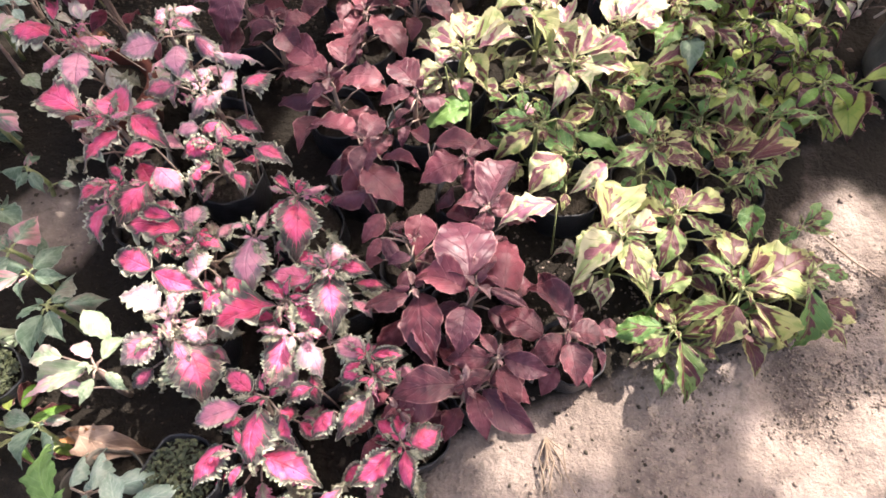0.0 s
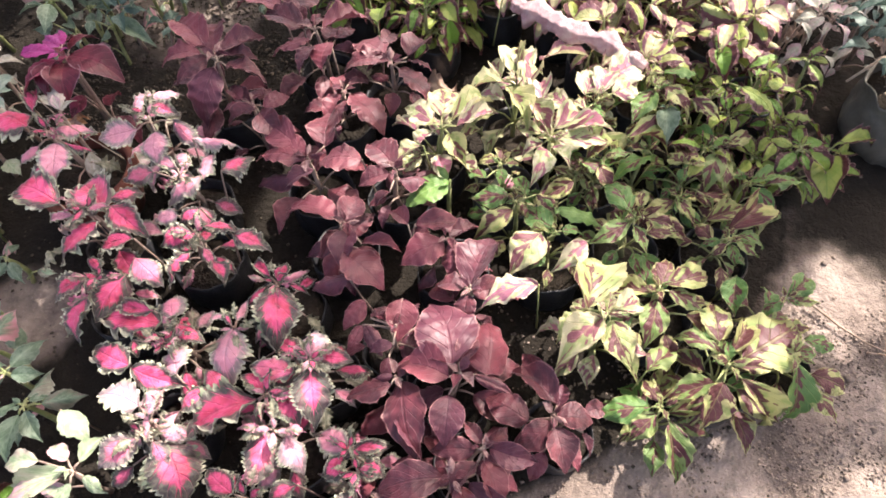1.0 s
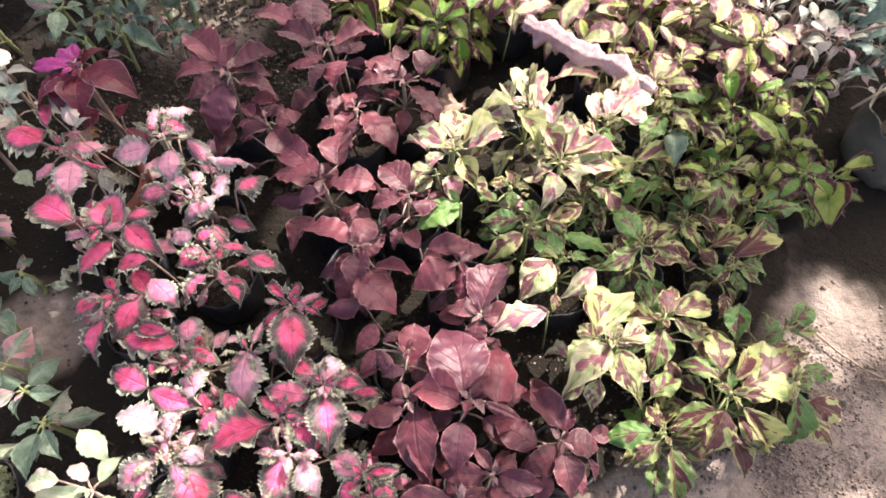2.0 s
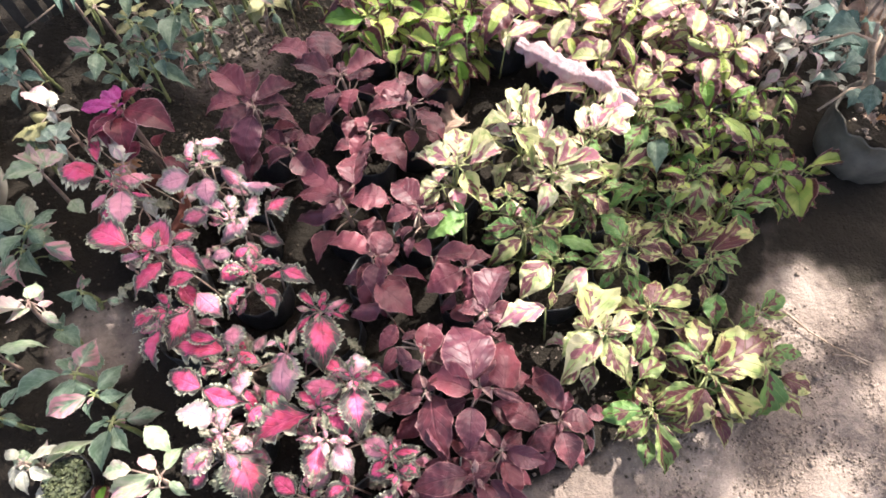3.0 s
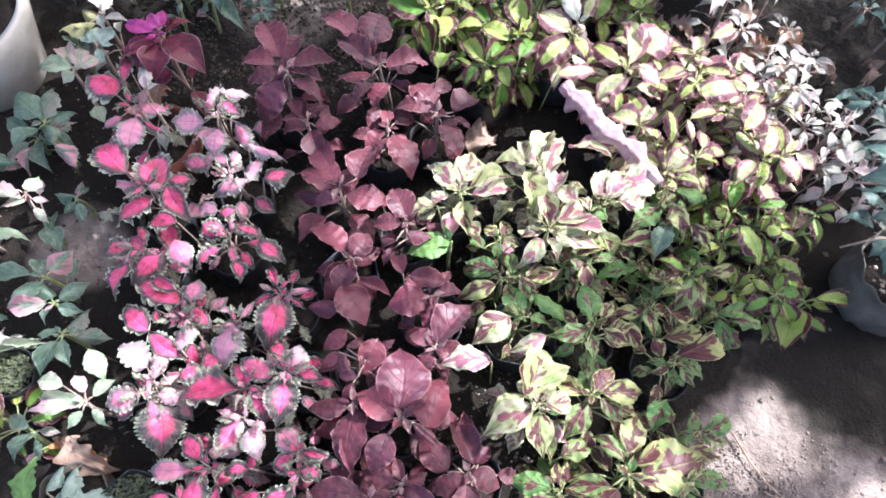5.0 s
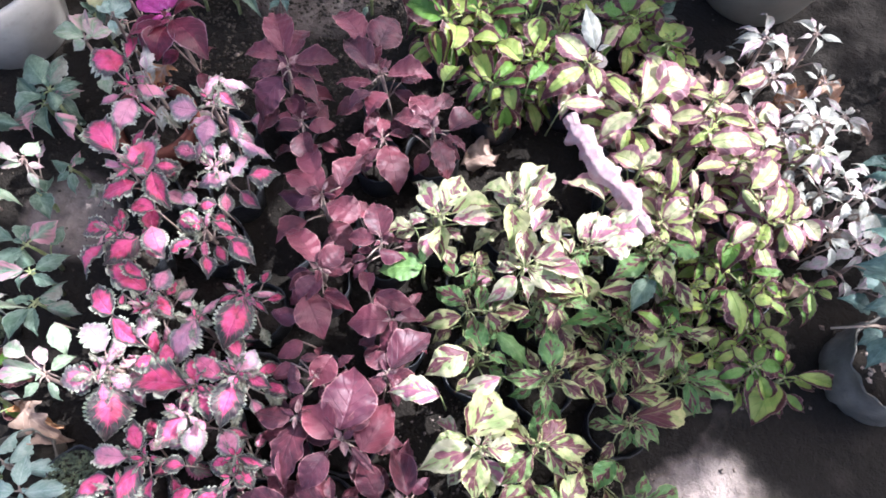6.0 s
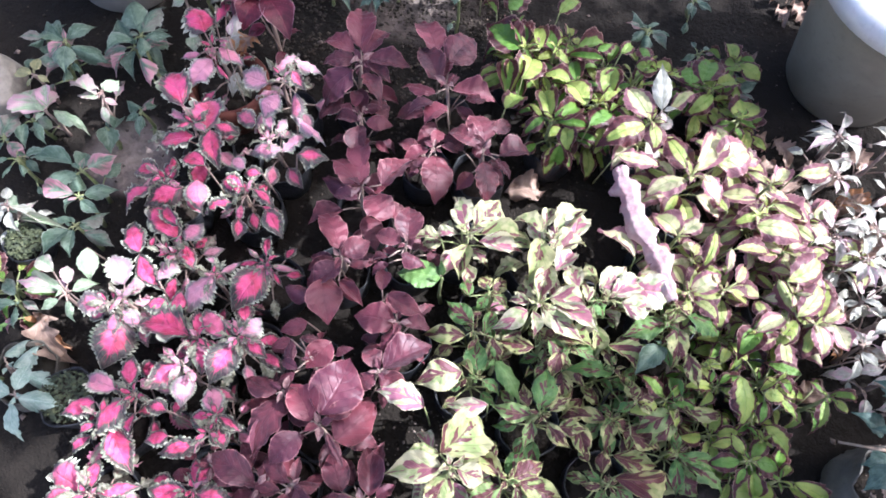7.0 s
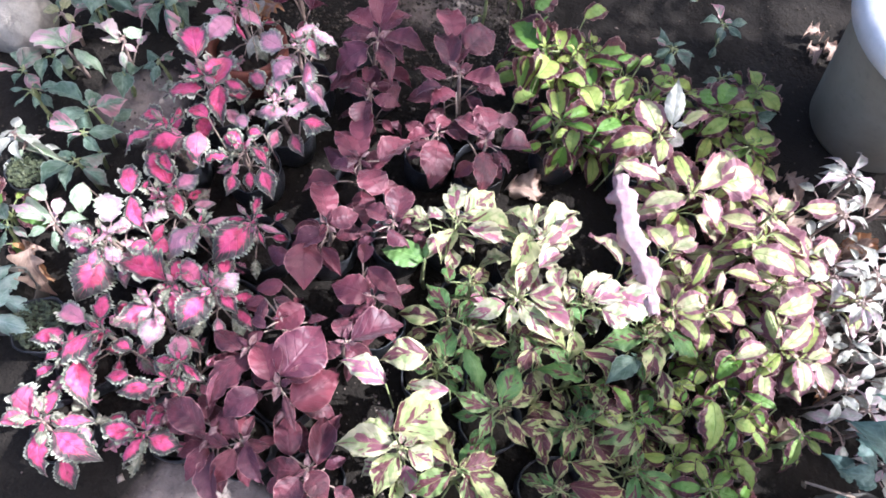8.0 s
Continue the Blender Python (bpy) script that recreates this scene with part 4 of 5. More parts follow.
plant("bordered", (-0.027, 1.153, 0.1), [(-23, 20, 55, -9, 76, 60), (12, 1, -24, -18, 38, 60), (-37, -75, -32, -17, 41, 50), (20, -72, -54, -19, 38, 60), (-5, -138, -134, -16, 43, 50)])
plant("fresh", (0.04, 0.634, 0.13), [(-2, -2, -155, -10, 72, 68)])
plant("green", (-0.794, 0.581, 0.09), [(-4, -1, -173, -10, 67, 50), (-2, 5, 83, -12, 57, 60), (-1, -6, -95, -19, 36, 60), (9, -7, -46, -12, 56, 75), (17, -2, 17, -9, 74, 45), (-17, 6, 159, -14, 51, 40)])
plant("green", (-0.673, 0.666, 0.12), [(-14, 7, 151, -7, 101, 50), (-2, 8, 119, -8, 89, 50), (-2, -14, -119, -12, 59, 50), (8, 4, 52, -16, 44, 55), (3, -3, -47, -19, 37, 70), (36, -34, -29, -12, 57, 55)])
plant("mint", (-0.66, 0.548, 0.09), [(0, -12, -172, -10, 70, 50), (3, 3, 101, -19, 38, 70), (8, -14, -158, -15, 48, 50), (16, -8, 28, -29, 25, 50), (-32, -80, 14, -10, 70, 45), (27, -21, -32, -21, 34, 50)])
plant("green", (-0.586, 0.565, 0.075), [(-7, 4, 180, -16, 44, 50), (-1, 8, 83, -26, 27, 50), (1, -5, -123, -24, 30, 50), (6, -5, -51, -17, 40, 50), (-3, 10, 112, -21, 34, 50)])
plant("green", (-0.612, 0.506, 0.06), [(-10, 2, -37, -13, 54, 70)])
plant("green", (-0.546, 0.417, 0.11), [(-22, -1, -156, -8, 84, 50), (-7, 2, 127, -18, 40, 90), (4, 9, 80, -14, 51, 80), (-1, -11, -131, -11, 64, 50), (1, -10, -130, -22, 32, 60)])
plant("green", (-0.511, 0.382, 0.112), [(-9, -2, -160, -10, 66, 50), (4, 7, 60, -13, 53, 50), (-7, 6, 151, -13, 53, 50), (7, -3, 8, -19, 37, 60), (0, -7, -105, -23, 30, 50)])
plant("green", (-0.485, 0.345, 0.1), [(-8, 1, -163, -17, 40, 50), (5, 4, 30, -29, 25, 50), (4, -8, -56, -16, 44, 60), (-2, -12, -98, -12, 59, 50), (21, 0, 15, -13, 52, 50), (3, 8, 73, -15, 46, 60)])
plant("mint", (-0.395, 0.26, 0.12), [(-31, 70, -41, -13, 54, 60), (-8, 1, -169, -10, 71, 50), (6, 9, 66, -18, 39, 50), (2, -13, -118, -21, 34, 50), (14, -6, -40, -21, 33, 50), (-8, -5, -158, -9, 77, 40), (-7, 12, 148, -18, 40, 50), (-40, 12, -176, -15, 47, 60)])
plant("green", (-0.465, 0.204, 0.08), [(-5, -3, -105, -14, 48, 50), (6, 4, 13, -25, 28, 50), (5, -7, -67, -20, 35, 50), (-11, 4, 168, -16, 45, 50)])
plant("silver", (-0.345, 0.11, 0.09), [(-6, 4, 119, -15, 48, 55), (6, -1, 30, -12, 62, 52), (5, -11, -31, -14, 58, 50), (-7, -4, -160, -12, 62, 50)])
plant("silver", (-0.395, 0.129, 0.08), [(10, 3, 97, -13, 52, 55), (31, 6, 18, -12, 55, 50), (-15, 6, 90, -16, 44, 45)])
plant("fresh", (-0.395, 0.11, 0.13), [(-3, 3, 116, -10, 70, 65)])
plant("green", (-0.623, 1.041, 0.13), [(-12, 0, 149, -9, 78, 45), (-10, -12, -178, -14, 50, 40), (0, -8, -89, -11, 62, 50), (10, 1, 51, -23, 31, 50), (2, 14, 138, -12, 57, 70), (16, -2, -28, -24, 30, 50)])
plant("green", (-0.568, 1.091, 0.15), [(-6, 7, 138, -14, 48, 50), (6, 1, 24, -26, 27, 50), (0, 11, 100, -11, 62, 40), (13, -18, -126, -18, 39, 60), (15, -10, -66, -22, 32, 60)])
plant("yellow", (-0.632, 1.121, 0.16), [(-3, -5, -163, -24, 30, 60), (2, 7, 109, -13, 53, 60), (10, 1, 41, -33, 22, 60), (9, -9, -20, -46, 17, 60), (-6, 10, 132, -16, 45, 60)])
plant("green", (-0.489, 1.121, 0.14), [(-13, 7, -175, -17, 40, 60), (4, -11, -91, -8, 84, 55), (17, -7, -59, -14, 49, 50), (6, 10, 87, -13, 53, 50), (14, 17, 4, -13, 54, 50), (-9, 19, 101, -9, 73, 30)])
plant("green", (-0.53, 1.084, 0.12), [(15, 4, 152, -11, 63, 40), (-8, -12, -86, -25, 29, 60), (-15, -19, 145, -18, 40, 50)])
plant("teal", (-0.707, 1.183, 0.16), [(-2, 6, -83, -10, 69, 35), (5, 5, -65, -12, 59, 35), (-13, 20, 116, -9, 76, 40), (6, 10, -24, -19, 36, 30)])
plant("green", (-0.77, 1.063, 0.13), [(-8, 6, 148, -12, 60, 50), (3, 5, 95, -15, 47, 70), (8, -8, -52, -34, 21, 60), (-4, -9, -166, -19, 36, 60)])
plant("teal", (-0.769, 0.994, 0.13), [(-9, 10, 127, -9, 74, 60), (2, 9, -63, -22, 31, 60), (11, -6, -9, -15, 45, 50), (-4, -12, 180, -20, 35, 50), (18, -34, -89, -17, 42, 50)])
plant("green", (-0.46, 1.227, 0.13), [(1, -15, -90, -18, 38, 40), (5, 2, 112, -11, 65, 50), (11, -8, 49, -23, 30, 50), (19, -25, -45, -21, 33, 50)])
plant("green", (-0.37, 1.193, 0.13), [(-7, 11, 115, -10, 66, 60), (5, 10, 84, -9, 74, 50), (11, -4, -55, -17, 42, 50), (-8, -13, -157, -26, 28, 50), (-13, -53, -90, -18, 40, 50)])
plant("green", (-0.305, 1.133, 0.12), [(2, 10, 117, -15, 45, 60), (6, -14, -63, -28, 25, 70), (-5, -21, -171, -45, 17, 50), (25, 48, -69, -22, 32, 50), (-1, 101, -177, -30, 24, 60), (9, 126, 3, -17, 41, 40)])
plant("green", (-0.533, 1.023, 0.09), [(-14, 25, -63, -22, 33, 40), (9, 9, -36, -7, 92, 35), (12, 23, 61, -30, 24, 50), (-5, -12, -127, -29, 25, 50), (-37, 13, -103, -24, 29, 60)])
plant("green", (-0.59, 0.999, 0.09), [(-14, 10, -178, -20, 35, 50), (4, 2, -79, -24, 29, 50), (-4, 17, 134, -17, 41, 50), (-20, -46, -118, -25, 29, 50)])
plant("pale", (0.635, 1.031, 0.14), [(-12, -4, 25, -16, 42, 40), (-22, -3, 180, -22, 31, 40), (-11, -19, -88, -21, 34, 50), (-33, 36, 144, -16, 44, 40), (-25, 28, 37, -16, 44, 40)])
plant("pale", (0.658, 0.951, 0.13), [(-2, 9, 92, -14, 50, 50), (-1, -12, -140, -19, 36, 70), (9, 1, 1, -17, 42, 50), (-9, -12, 153, -21, 34, 50), (10, 15, 77, -11, 66, 50), (-38, -23, -73, -20, 36, 50)])
plant("pale", (0.154, 1.098, 0.165), [(-1, 4, 130, 27, 81, 42)])
plant("mint", (-0.596, 0.299, 0.06), [(4, -1, 29, -9, 77, 22), (-8, 3, 167, -13, 54, 50), (-1, 9, 105, -22, 32, 50), (5, -6, -88, -28, 26, 50)])
plant("wine", (-0.509, 0.835, 0.195), [(1, 0, -20, -8, 84, 70), (-11, -10, -141, -10, 72, 80), (0, -15, -80, -12, 58, 90), (-1, 11, 69, -12, 57, 50), (-6, -8, -107, -11, 62, 70), (-15, 11, 91, -13, 53, 60)])
plant("magenta", (-0.519, 0.836, 0.2), [(-6, 0, 168, -10, 66, 52), (-3, 11, 140, -12, 50, 45), (0, 16, 121, -14, 49, 50)])
plant("pale", (-0.684, 0.905, 0.13), [(-8, 9, 136, -8, 91, 50), (4, 2, 121, -11, 65, 50), (12, -12, 29, -17, 41, 40), (-2, -7, -53, -24, 29, 60)])
plant("yellow", (-0.706, 0.875, 0.12), [(21, 10, -161, -9, 76, 60), (13, 18, 153, -13, 53, 50)])
plant("silver", (-0.666, 0.848, 0.12), [(1, -9, 98, -12, 59, 90), (-5, -3, 152, -14, 51, 60), (6, -6, 45, -29, 24, 50), (4, -16, -42, -25, 28, 60)])
plant("green", (-0.709, 0.84, 0.1), [(-3, 6, 150, -14, 50, 60), (0, 9, -35, -30, 24, 70), (-3, -3, -150, -22, 32, 60), (6, -6, -62, -27, 27, 60)])
plant("silver", (-0.797, 1.014, 0.12), [(-5, 9, 137, -13, 52, 70), (0, 12, -53, -24, 29, 90), (-5, -5, -131, -21, 33, 70), (5, -12, -44, -20, 35, 60)])
plant("yellow", (-0.791, 1.075, 0.12), [(-2, -2, -164, -26, 28, 70), (0, 5, 52, -36, 20, 70), (-4, 12, 122, -17, 41, 70), (-6, 2, 156, -16, 44, 70)])
plant("mint", (-0.677, 0.777, 0.12), [(-4, 5, -170, -10, 69, 50), (0, -1, -121, -24, 29, 80), (8, 8, 67, -15, 45, 50), (-4, 13, 137, -10, 66, 50), (9, 11, 122, -12, 56, 60), (-11, 12, 168, -11, 65, 50)])
plant("yellow", (-0.776, 0.495, 0.09), [(-6, -1, -161, -14, 50, 50), (-7, 7, 140, -18, 40, 50), (5, 4, 18, -32, 22, 60), (3, -7, -102, -40, 19, 60)])
plant("mint", (-0.699, 0.458, 0.09), [(-4, -1, 178, -7, 94, 95), (-6, 8, 148, -11, 62, 50)])
plant("green", (-0.721, 0.381, 0.075), [(-7, -9, -154, -10, 69, 40), (-11, -2, 116, -12, 57, 70), (9, -3, 5, -16, 45, 60), (-12, 4, 162, -15, 47, 50), (3, -8, -90, -28, 26, 50)])
plant("green", (-0.713, 0.434, 0.08), [(4, -1, -26, -16, 43, 50), (-4, -13, -46, -16, 45, 50), (0, 6, 110, -19, 37, 50)])
plant("pale", (-0.619, 0.3, 0.07), [(-9, 0, -113, -22, 33, 30), (-9, 7, 154, -19, 36, 50), (6, 2, 13, -10, 70, 25), (2, -9, -80, -19, 37, 50), (11, -6, -25, -18, 39, 50), (-9, -6, -99, -21, 34, 30)])
plant("bordered", (0.165, 1.255, 0.10), [(-4, 8, 110, -10, 52, 75), (6, -6, -60, -12, 48, 80), (-12, -4, -160, -14, 50, 75), (14, 6, 20, -14, 46, 80), (2, 16, 80, -10, 50, 70)])
plant("bordered", (0.275, 1.235, 0.09), [(4, 8, 70, -10, 55, 85), (-6, -8, -130, -12, 50, 80), (10, -8, -35, -14, 48, 85), (-12, 5, 165, -12, 45, 75)])
plant("bordered", (0.205, 1.33, 0.11), [(-6, 6, 130, -10, 55, 75), (8, 2, 10, -14, 52, 80), (0, -9, -95, -16, 50, 75), (5, 12, 60, -8, 44, 80)])
plant("bordered", (0.075, 1.235, 0.10), [(-6, 6, 140, -10, 46, 75), (8, 2, 25, -14, 44, 80), (0, -9, -85, -16, 50, 75)])
plant("bordered", (-0.524, 0.208, 0.08), [(0, -1, 151, -11, 64, 85)])


# ---- nursery bags under the plants ----
def nursery_bag(place, height, radius, material, label, rng, slack=0.09):
    thing = tagged(new("nursery_bag"), label, "plant pot", "nursery bags")
    thing.location = (place[0], place[1], -0.004)
    thing.rotation_euler.z = rng.uniform(0, 6)
    bm = bmesh.new()
    r, h = radius, height
    lathe(bm, [(r * 0.9, 0), (r * 0.99, h * 0.3), (r, h * 0.7), (r * 1.02, h), (r * 1.0, h + 0.004), (r * 0.96, h), (r * 0.94, h * 0.6)], 40, slack, rng.uniform(0, 50))
    part("bag", bm, material, thing)
    bm = bmesh.new()
    lathe(bm, [(r * 0.9, h * 0.7), (r * 0.9, h * 0.8), (r * 0.6, h * 0.86), (r * 0.2, h * 0.84)], 18, 0.1, rng.uniform(0, 50))
    part("potting_soil", bm, MAT["potting"], thing, "dark potting soil")
    return thing


rng = random.Random(11)
for xy, h in POTTED:
    nursery_bag(xy, h, rng.uniform(0.042, 0.05), MAT["bag"], "black plastic nursery bag filled with soil", rng)


# ---- pots, tub and bags round the bed ----
def tub(name, place, r0, r1, h, material, label, category, soil=0.8, lip=0.0, rim_material=None, tilt=0.0):
    thing = tagged(new(name), label, category)
    thing.location = place
    thing.rotation_euler.x = tilt
    bm = bmesh.new()
    w = 0.012
    rr = lambda z: r0 + (r1 - r0) * z / h
    lathe(bm, [(r0 * 0.93, 0), (r0, 0.012), (rr(h * 0.5), h * 0.5), (r1 - 0.002, h - 0.03), (r1, h - 0.004), (r1 - 0.004, h), (r1 - w, h), (r1 - w - 0.002, h - 0.02), (rr(h * 0.6) - w, h * 0.6)], 64)
    body = part("body", bm, material, thing)
    if lip:
        bm = bmesh.new()
        lathe(bm, [(r1 + 0.001, h - 0.035), (r1 + lip, h - 0.033), (r1 + lip, h - 0.004), (r1 + lip - 0.004, h + 0.002), (r1 - w - 0.003, h + 0.002), (r1 - w - 0.003, h - 0.02)], 64)
        part("rim", bm, rim_material or material, body, "thick pale rolled rim")
    bm = bmesh.new()
    lathe(bm, [(rr(h * soil) - w * 1.3, h * soil - 0.02), (rr(h * soil) - w * 1.2, h * soil), (0.6 * r1, h * soil + 0.006), (0.1 * r1, h * soil + 0.004)], 28, 0.03)
    part("potting_soil", bm, MAT["potting"], thing, "dark crumbly potting soil")
    return thing


tub("garden_tub", (0.395, 1.54, -0.004), 0.115, 0.18, 0.30, MAT["tub"], "large round grey tub with a pale rim standing on soil", "tub", lip=0.012, rim_material=MAT["rim"])
tub("round_pot", (-0.91, 0.80, -0.004), 0.10, 0.135, 0.17, MAT["pot_white"], "off-white round plastic pot beside the seedlings", "plant pot")


def stone(place, size, turn, seed):
    bm = bmesh.new()
    bmesh.ops.create_icosphere(bm, subdivisions=5, radius=1.0)
    for v in bm.verts:
        q = v.co.copy()
        f = 1 + 0.16 * noise.noise(q * 1.3 + Vector((seed, 0, 0))) + 0.05 * noise.noise(q * 4 + Vector((0, seed, 0))) + 0.012 * noise.noise(q * 14)
        v.co = Vector((q.x * size[0], q.y * size[1], q.z * size[2])) * f
    ob = part("stone", bm, MAT["stone"])
    ob.location = place
    ob.rotation_euler.z = turn
    return tagged(ob, "rounded tan-grey field stone half sunk in soil", "stone", "stones")


stone((-0.885, 0.432, 0.03), (0.085, 0.07, 0.055), 0.4, 3.0)
stone((-0.905, 0.30, 0.02), (0.07, 0.06, 0.045), 1.2, 8.0)
tub("terracotta_pot", (-0.50, 0.70, -0.004), 0.055, 0.075, 0.10, MAT["terracotta"], "small reddish-brown terracotta pot under a pink coleus", "plant pot")


def grow_bag(place, height, radius):
    """A limp plastic bag of soil: sides in sagging folds, the top edge turned over unevenly."""
    thing = tagged(new("grow_bag"), "large dusty plastic grow bag with a bare stalk in it", "plant pot")
    thing.location = (place[0], place[1], -0.004)
    bm = bmesh.new()
    rings, sides = [], 84
    profile = [(0.92, 0.0), (1.0, 0.12), (1.05, 0.3), (1.06, 0.5), (1.03, 0.7), (1.0, 0.85), (0.99, 1.0), (1.03, 1.08), (1.01, 1.12), (0.96, 1.06), (0.93, 0.9), (0.92, 0.75)]
    for r, z in profile:
        ring = []
        for k in range(sides):
            t = k * math.tau / sides
            c, d = math.cos(t), math.sin(t)
            fold = 0.07 * noise.noise((3.2 * c, 3.2 * d, 2.0 * z)) + 0.05 * abs(noise.noise((9 * c, 9 * d, 5 * z + 3))) + 0.02 * noise.noise((24 * c, 24 * d, 12 * z))
            q = radius * (r + fold)
            ring.append(bm.verts.new((q * c, q * d, height * (z + (0.16 * noise.noise((2.6 * c, 2.6 * d, 7)) if z > 0.9 else 0)))))
        rings.append(ring)
    for a, b in zip(rings, rings[1:]):
        for k in range(sides):
            bm.faces.new((a[k], a[(k + 1) % sides], b[(k + 1) % sides], b[k]))
    part("bag", bm, MAT["bag_grey"], thing)
    bm = bmesh.new()
    lathe(bm, [(radius * 0.93, height * 0.72), (radius * 0.94, height * 0.86), (radius * 0.6, height * 0.94), (radius * 0.2, height * 0.9)], 40, 0.1, 4.0)
    part("potting_soil", bm, MAT["potting"], thing, "dark potting soil strewn with pale dry bits")


grow_bag((0.775, 0.795), 0.10, 0.076)
scatter("soil_litter", "pale dry bits strewn on the soil of a grow bag", "litter", 60, (0.71, 0.82, 0.745, 0.855), 0.007, MAT["twig"], random.Random(9), 0.3, 0.10)
def weedy_bag(place, height, radius, rng):
    """A nursery bag whose soil is overgrown by tiny weeds."""
    nursery_bag(place, height, radius, MAT["bag"], "black plastic nursery bag overgrown with tiny weeds", rng, 0.16)
    verts, faces = [], []
    for _ in range(700):
        q, t = radius * 0.88 * math.sqrt(rng.random()), rng.uniform(0, math.tau)
        c = Vector((place[0] + q * math.cos(t), place[1] + q * math.sin(t), height * 0.86 + rng.uniform(0, 0.014)))
        u = Vector((rng.uniform(-1, 1), rng.uniform(-1, 1), rng.uniform(-0.2, 0.8))).normalized() * rng.uniform(0.002, 0.005)
        w = u.cross(Vector((rng.uniform(-0.3, 0.3), rng.uniform(-0.3, 0.3), 1))) * 0.5
        k = len(verts)
        verts += [tuple(c - u), tuple(c + w), tuple(c + u), tuple(c - w)]
        faces += [(k, k + 1, k + 2), (k, k + 2, k + 3)]
    me = bpy.data.meshes.new("weeds")
    me.from_pydata(verts, [], faces)
    me.materials.append(MAT["weed"])
    tagged(new("weeds", me), "tiny green weeds on potting soil", "weeds", kind="stuff")


weedy_bag((-0.294, 0.151), 0.075, 0.043, rng)
nursery_bag((-0.383, 0.133), 0.055, 0.050, MAT["bag_grey"], "crumpled grey plastic nursery bag", rng, 0.22)
weedy_bag((-0.563, 0.275), 0.045, 0.036, rng)


# ---- a long leaf rolled up by the heat ----
def rolled_leaf(ends, radius):
    a, b = Vector(ends[0]), Vector(ends[1])
    d = (b - a).normalized()
    side = d.cross(Vector((0, 0, 1))).normalized()
    up = side.cross(d)
    bm = bmesh.new()
    grid, rows, cols = [], 96, 21
    for i in range(rows + 1):
        t = i / rows
        c = a.lerp(b, t) + side * (0.010 * math.sin(4.2 * t + 0.4) + 0.010 * noise.noise((6 * t, 3, 1))) + up * (0.010 * math.sin(math.pi * t) + 0.008 * noise.noise((7 * t, 1, 2)))
        r = radius * (0.25 + 0.85 * math.sin(math.pi * min(0.97, 0.12 + 0.84 * t)) ** 0.6) * (1 + 0.55 * noise.noise((9 * t, 0, 4)))
        row = []
        for k in range(cols):
            q = -2.3 + 4.6 * k / (cols - 1)
            edge = max(0.0, abs(q) - 1.5)
            w = r * (1 + 0.10 * math.cos(7 * q + 3 * t) + 0.22 * noise.noise((26 * t, 2.5 * q, 9)) + 0.12 * noise.noise((70 * t, 6 * q, 2)) + edge * (0.12 * ((i % 4) - 1.5) / 1.5 + 0.9 * noise.noise((15 * t, q, 5))))
            row.append(bm.verts.new(c + w * (math.sin(q) * side + math.cos(q) * up)))
        grid.append(row)
    for p, q in zip(grid, grid[1:]):
        for k in range(cols - 1):
            bm.faces.new((p[k], p[k + 1], q[k + 1], q[k]))
    bmesh.ops.solidify(bm, geom=bm.faces[:], thickness=0.0006)
    ob = part("rolled_leaf", bm, MAT["stick"])
    return tagged(ob, "long pinkish leaf, rolled up, resting across the plants", "leaf")


rolled_leaf(((0.158, 0.967, 0.155), (0.338, 0.815, 0.142)), 0.0160)


def fallen_leaf(place, azimuth, pitch, length, width):
    ob = leaf("dead", None, place, azimuth, pitch, length, width, 10, "fallen_leaf")
    return tagged(ob, "dry fallen leaf, beige and curled, on the soil", "leaf", "fallen leaves")


fallen_leaf((0.005, 0.879, 0.012), 52, -9, 0.081, 0.80)
fallen_leaf((-0.462, 0.206, 0.020), -8, -8, 0.083, 0.35)
fallen_leaf((-0.383, 0.262, 0.020), 72, -31, 0.023, 0.50)
fallen_leaf((-0.455, 0.208, 0.030), -12, -7, 0.104, 0.42)
fallen_leaf((-0.531, 0.808, 0.100), -81, -14, 0.050, 1.00)


# ---- the thinner growth round the bed ----
def sown(kind, count, x0, x1, y0, y1, low, high, size, rng, keep, slim=42):
    """Small plants spread over a stretch of the bed, a hand's breadth apart."""
    done, tries = [], 0
    while len(done) < count and tries < 900:
        tries += 1
        p = Vector((rng.uniform(x0, x1), rng.uniform(y0, y1)))
        if not keep(p.x, p.y) or any((p - q).length < 0.055 for q in done):
            continue
        done.append(p)
        turn, grow, blades = rng.uniform(0, 360), rng.uniform(0.7, 1.2), []
        for k in range(rng.randint(5, 8)):
            az = turn + 68 * k + rng.uniform(-18, 18)
            d = rng.uniform(5, 16)
            blades.append((d * math.cos(radians(az)), d * math.sin(radians(az)), az, rng.uniform(-30, 12), size * grow * rng.uniform(0.7, 1.25), rng.uniform(slim, slim * 1.4)))
        plant(kind if isinstance(kind, str) else rng.choice(kind), (p.x, p.y, rng.uniform(low, high)), blades)


sown("blush", 9, 0.16, 0.56, 0.84, 1.12, 0.085, 0.125, 54, random.Random(36), lambda x, y: x > 0.24 - 0.6 * (y - 1.0) or y > 1.0, 56)
sown("bordered", 8, -0.14, 0.12, 1.0, 1.2, 0.07, 0.11, 52, random.Random(37), lambda x, y: True, 58)
sown("bordered", 7, 0.42, 0.62, 0.70, 0.86, 0.06, 0.10, 48, random.Random(38), lambda x, y: x < 0.95 - 0.5 * y, 58)
sown("pale", 30, 0.40, 0.80, 0.94, 1.42, 0.06, 0.15, 41, random.Random(31), lambda x, y: x > 0.44 + 0.42 * (1.15 - y) and x < 0.50 + 0.62 * (1.42 - y) and math.hypot(x - 0.395, y - 1.54) > 0.2, 32)
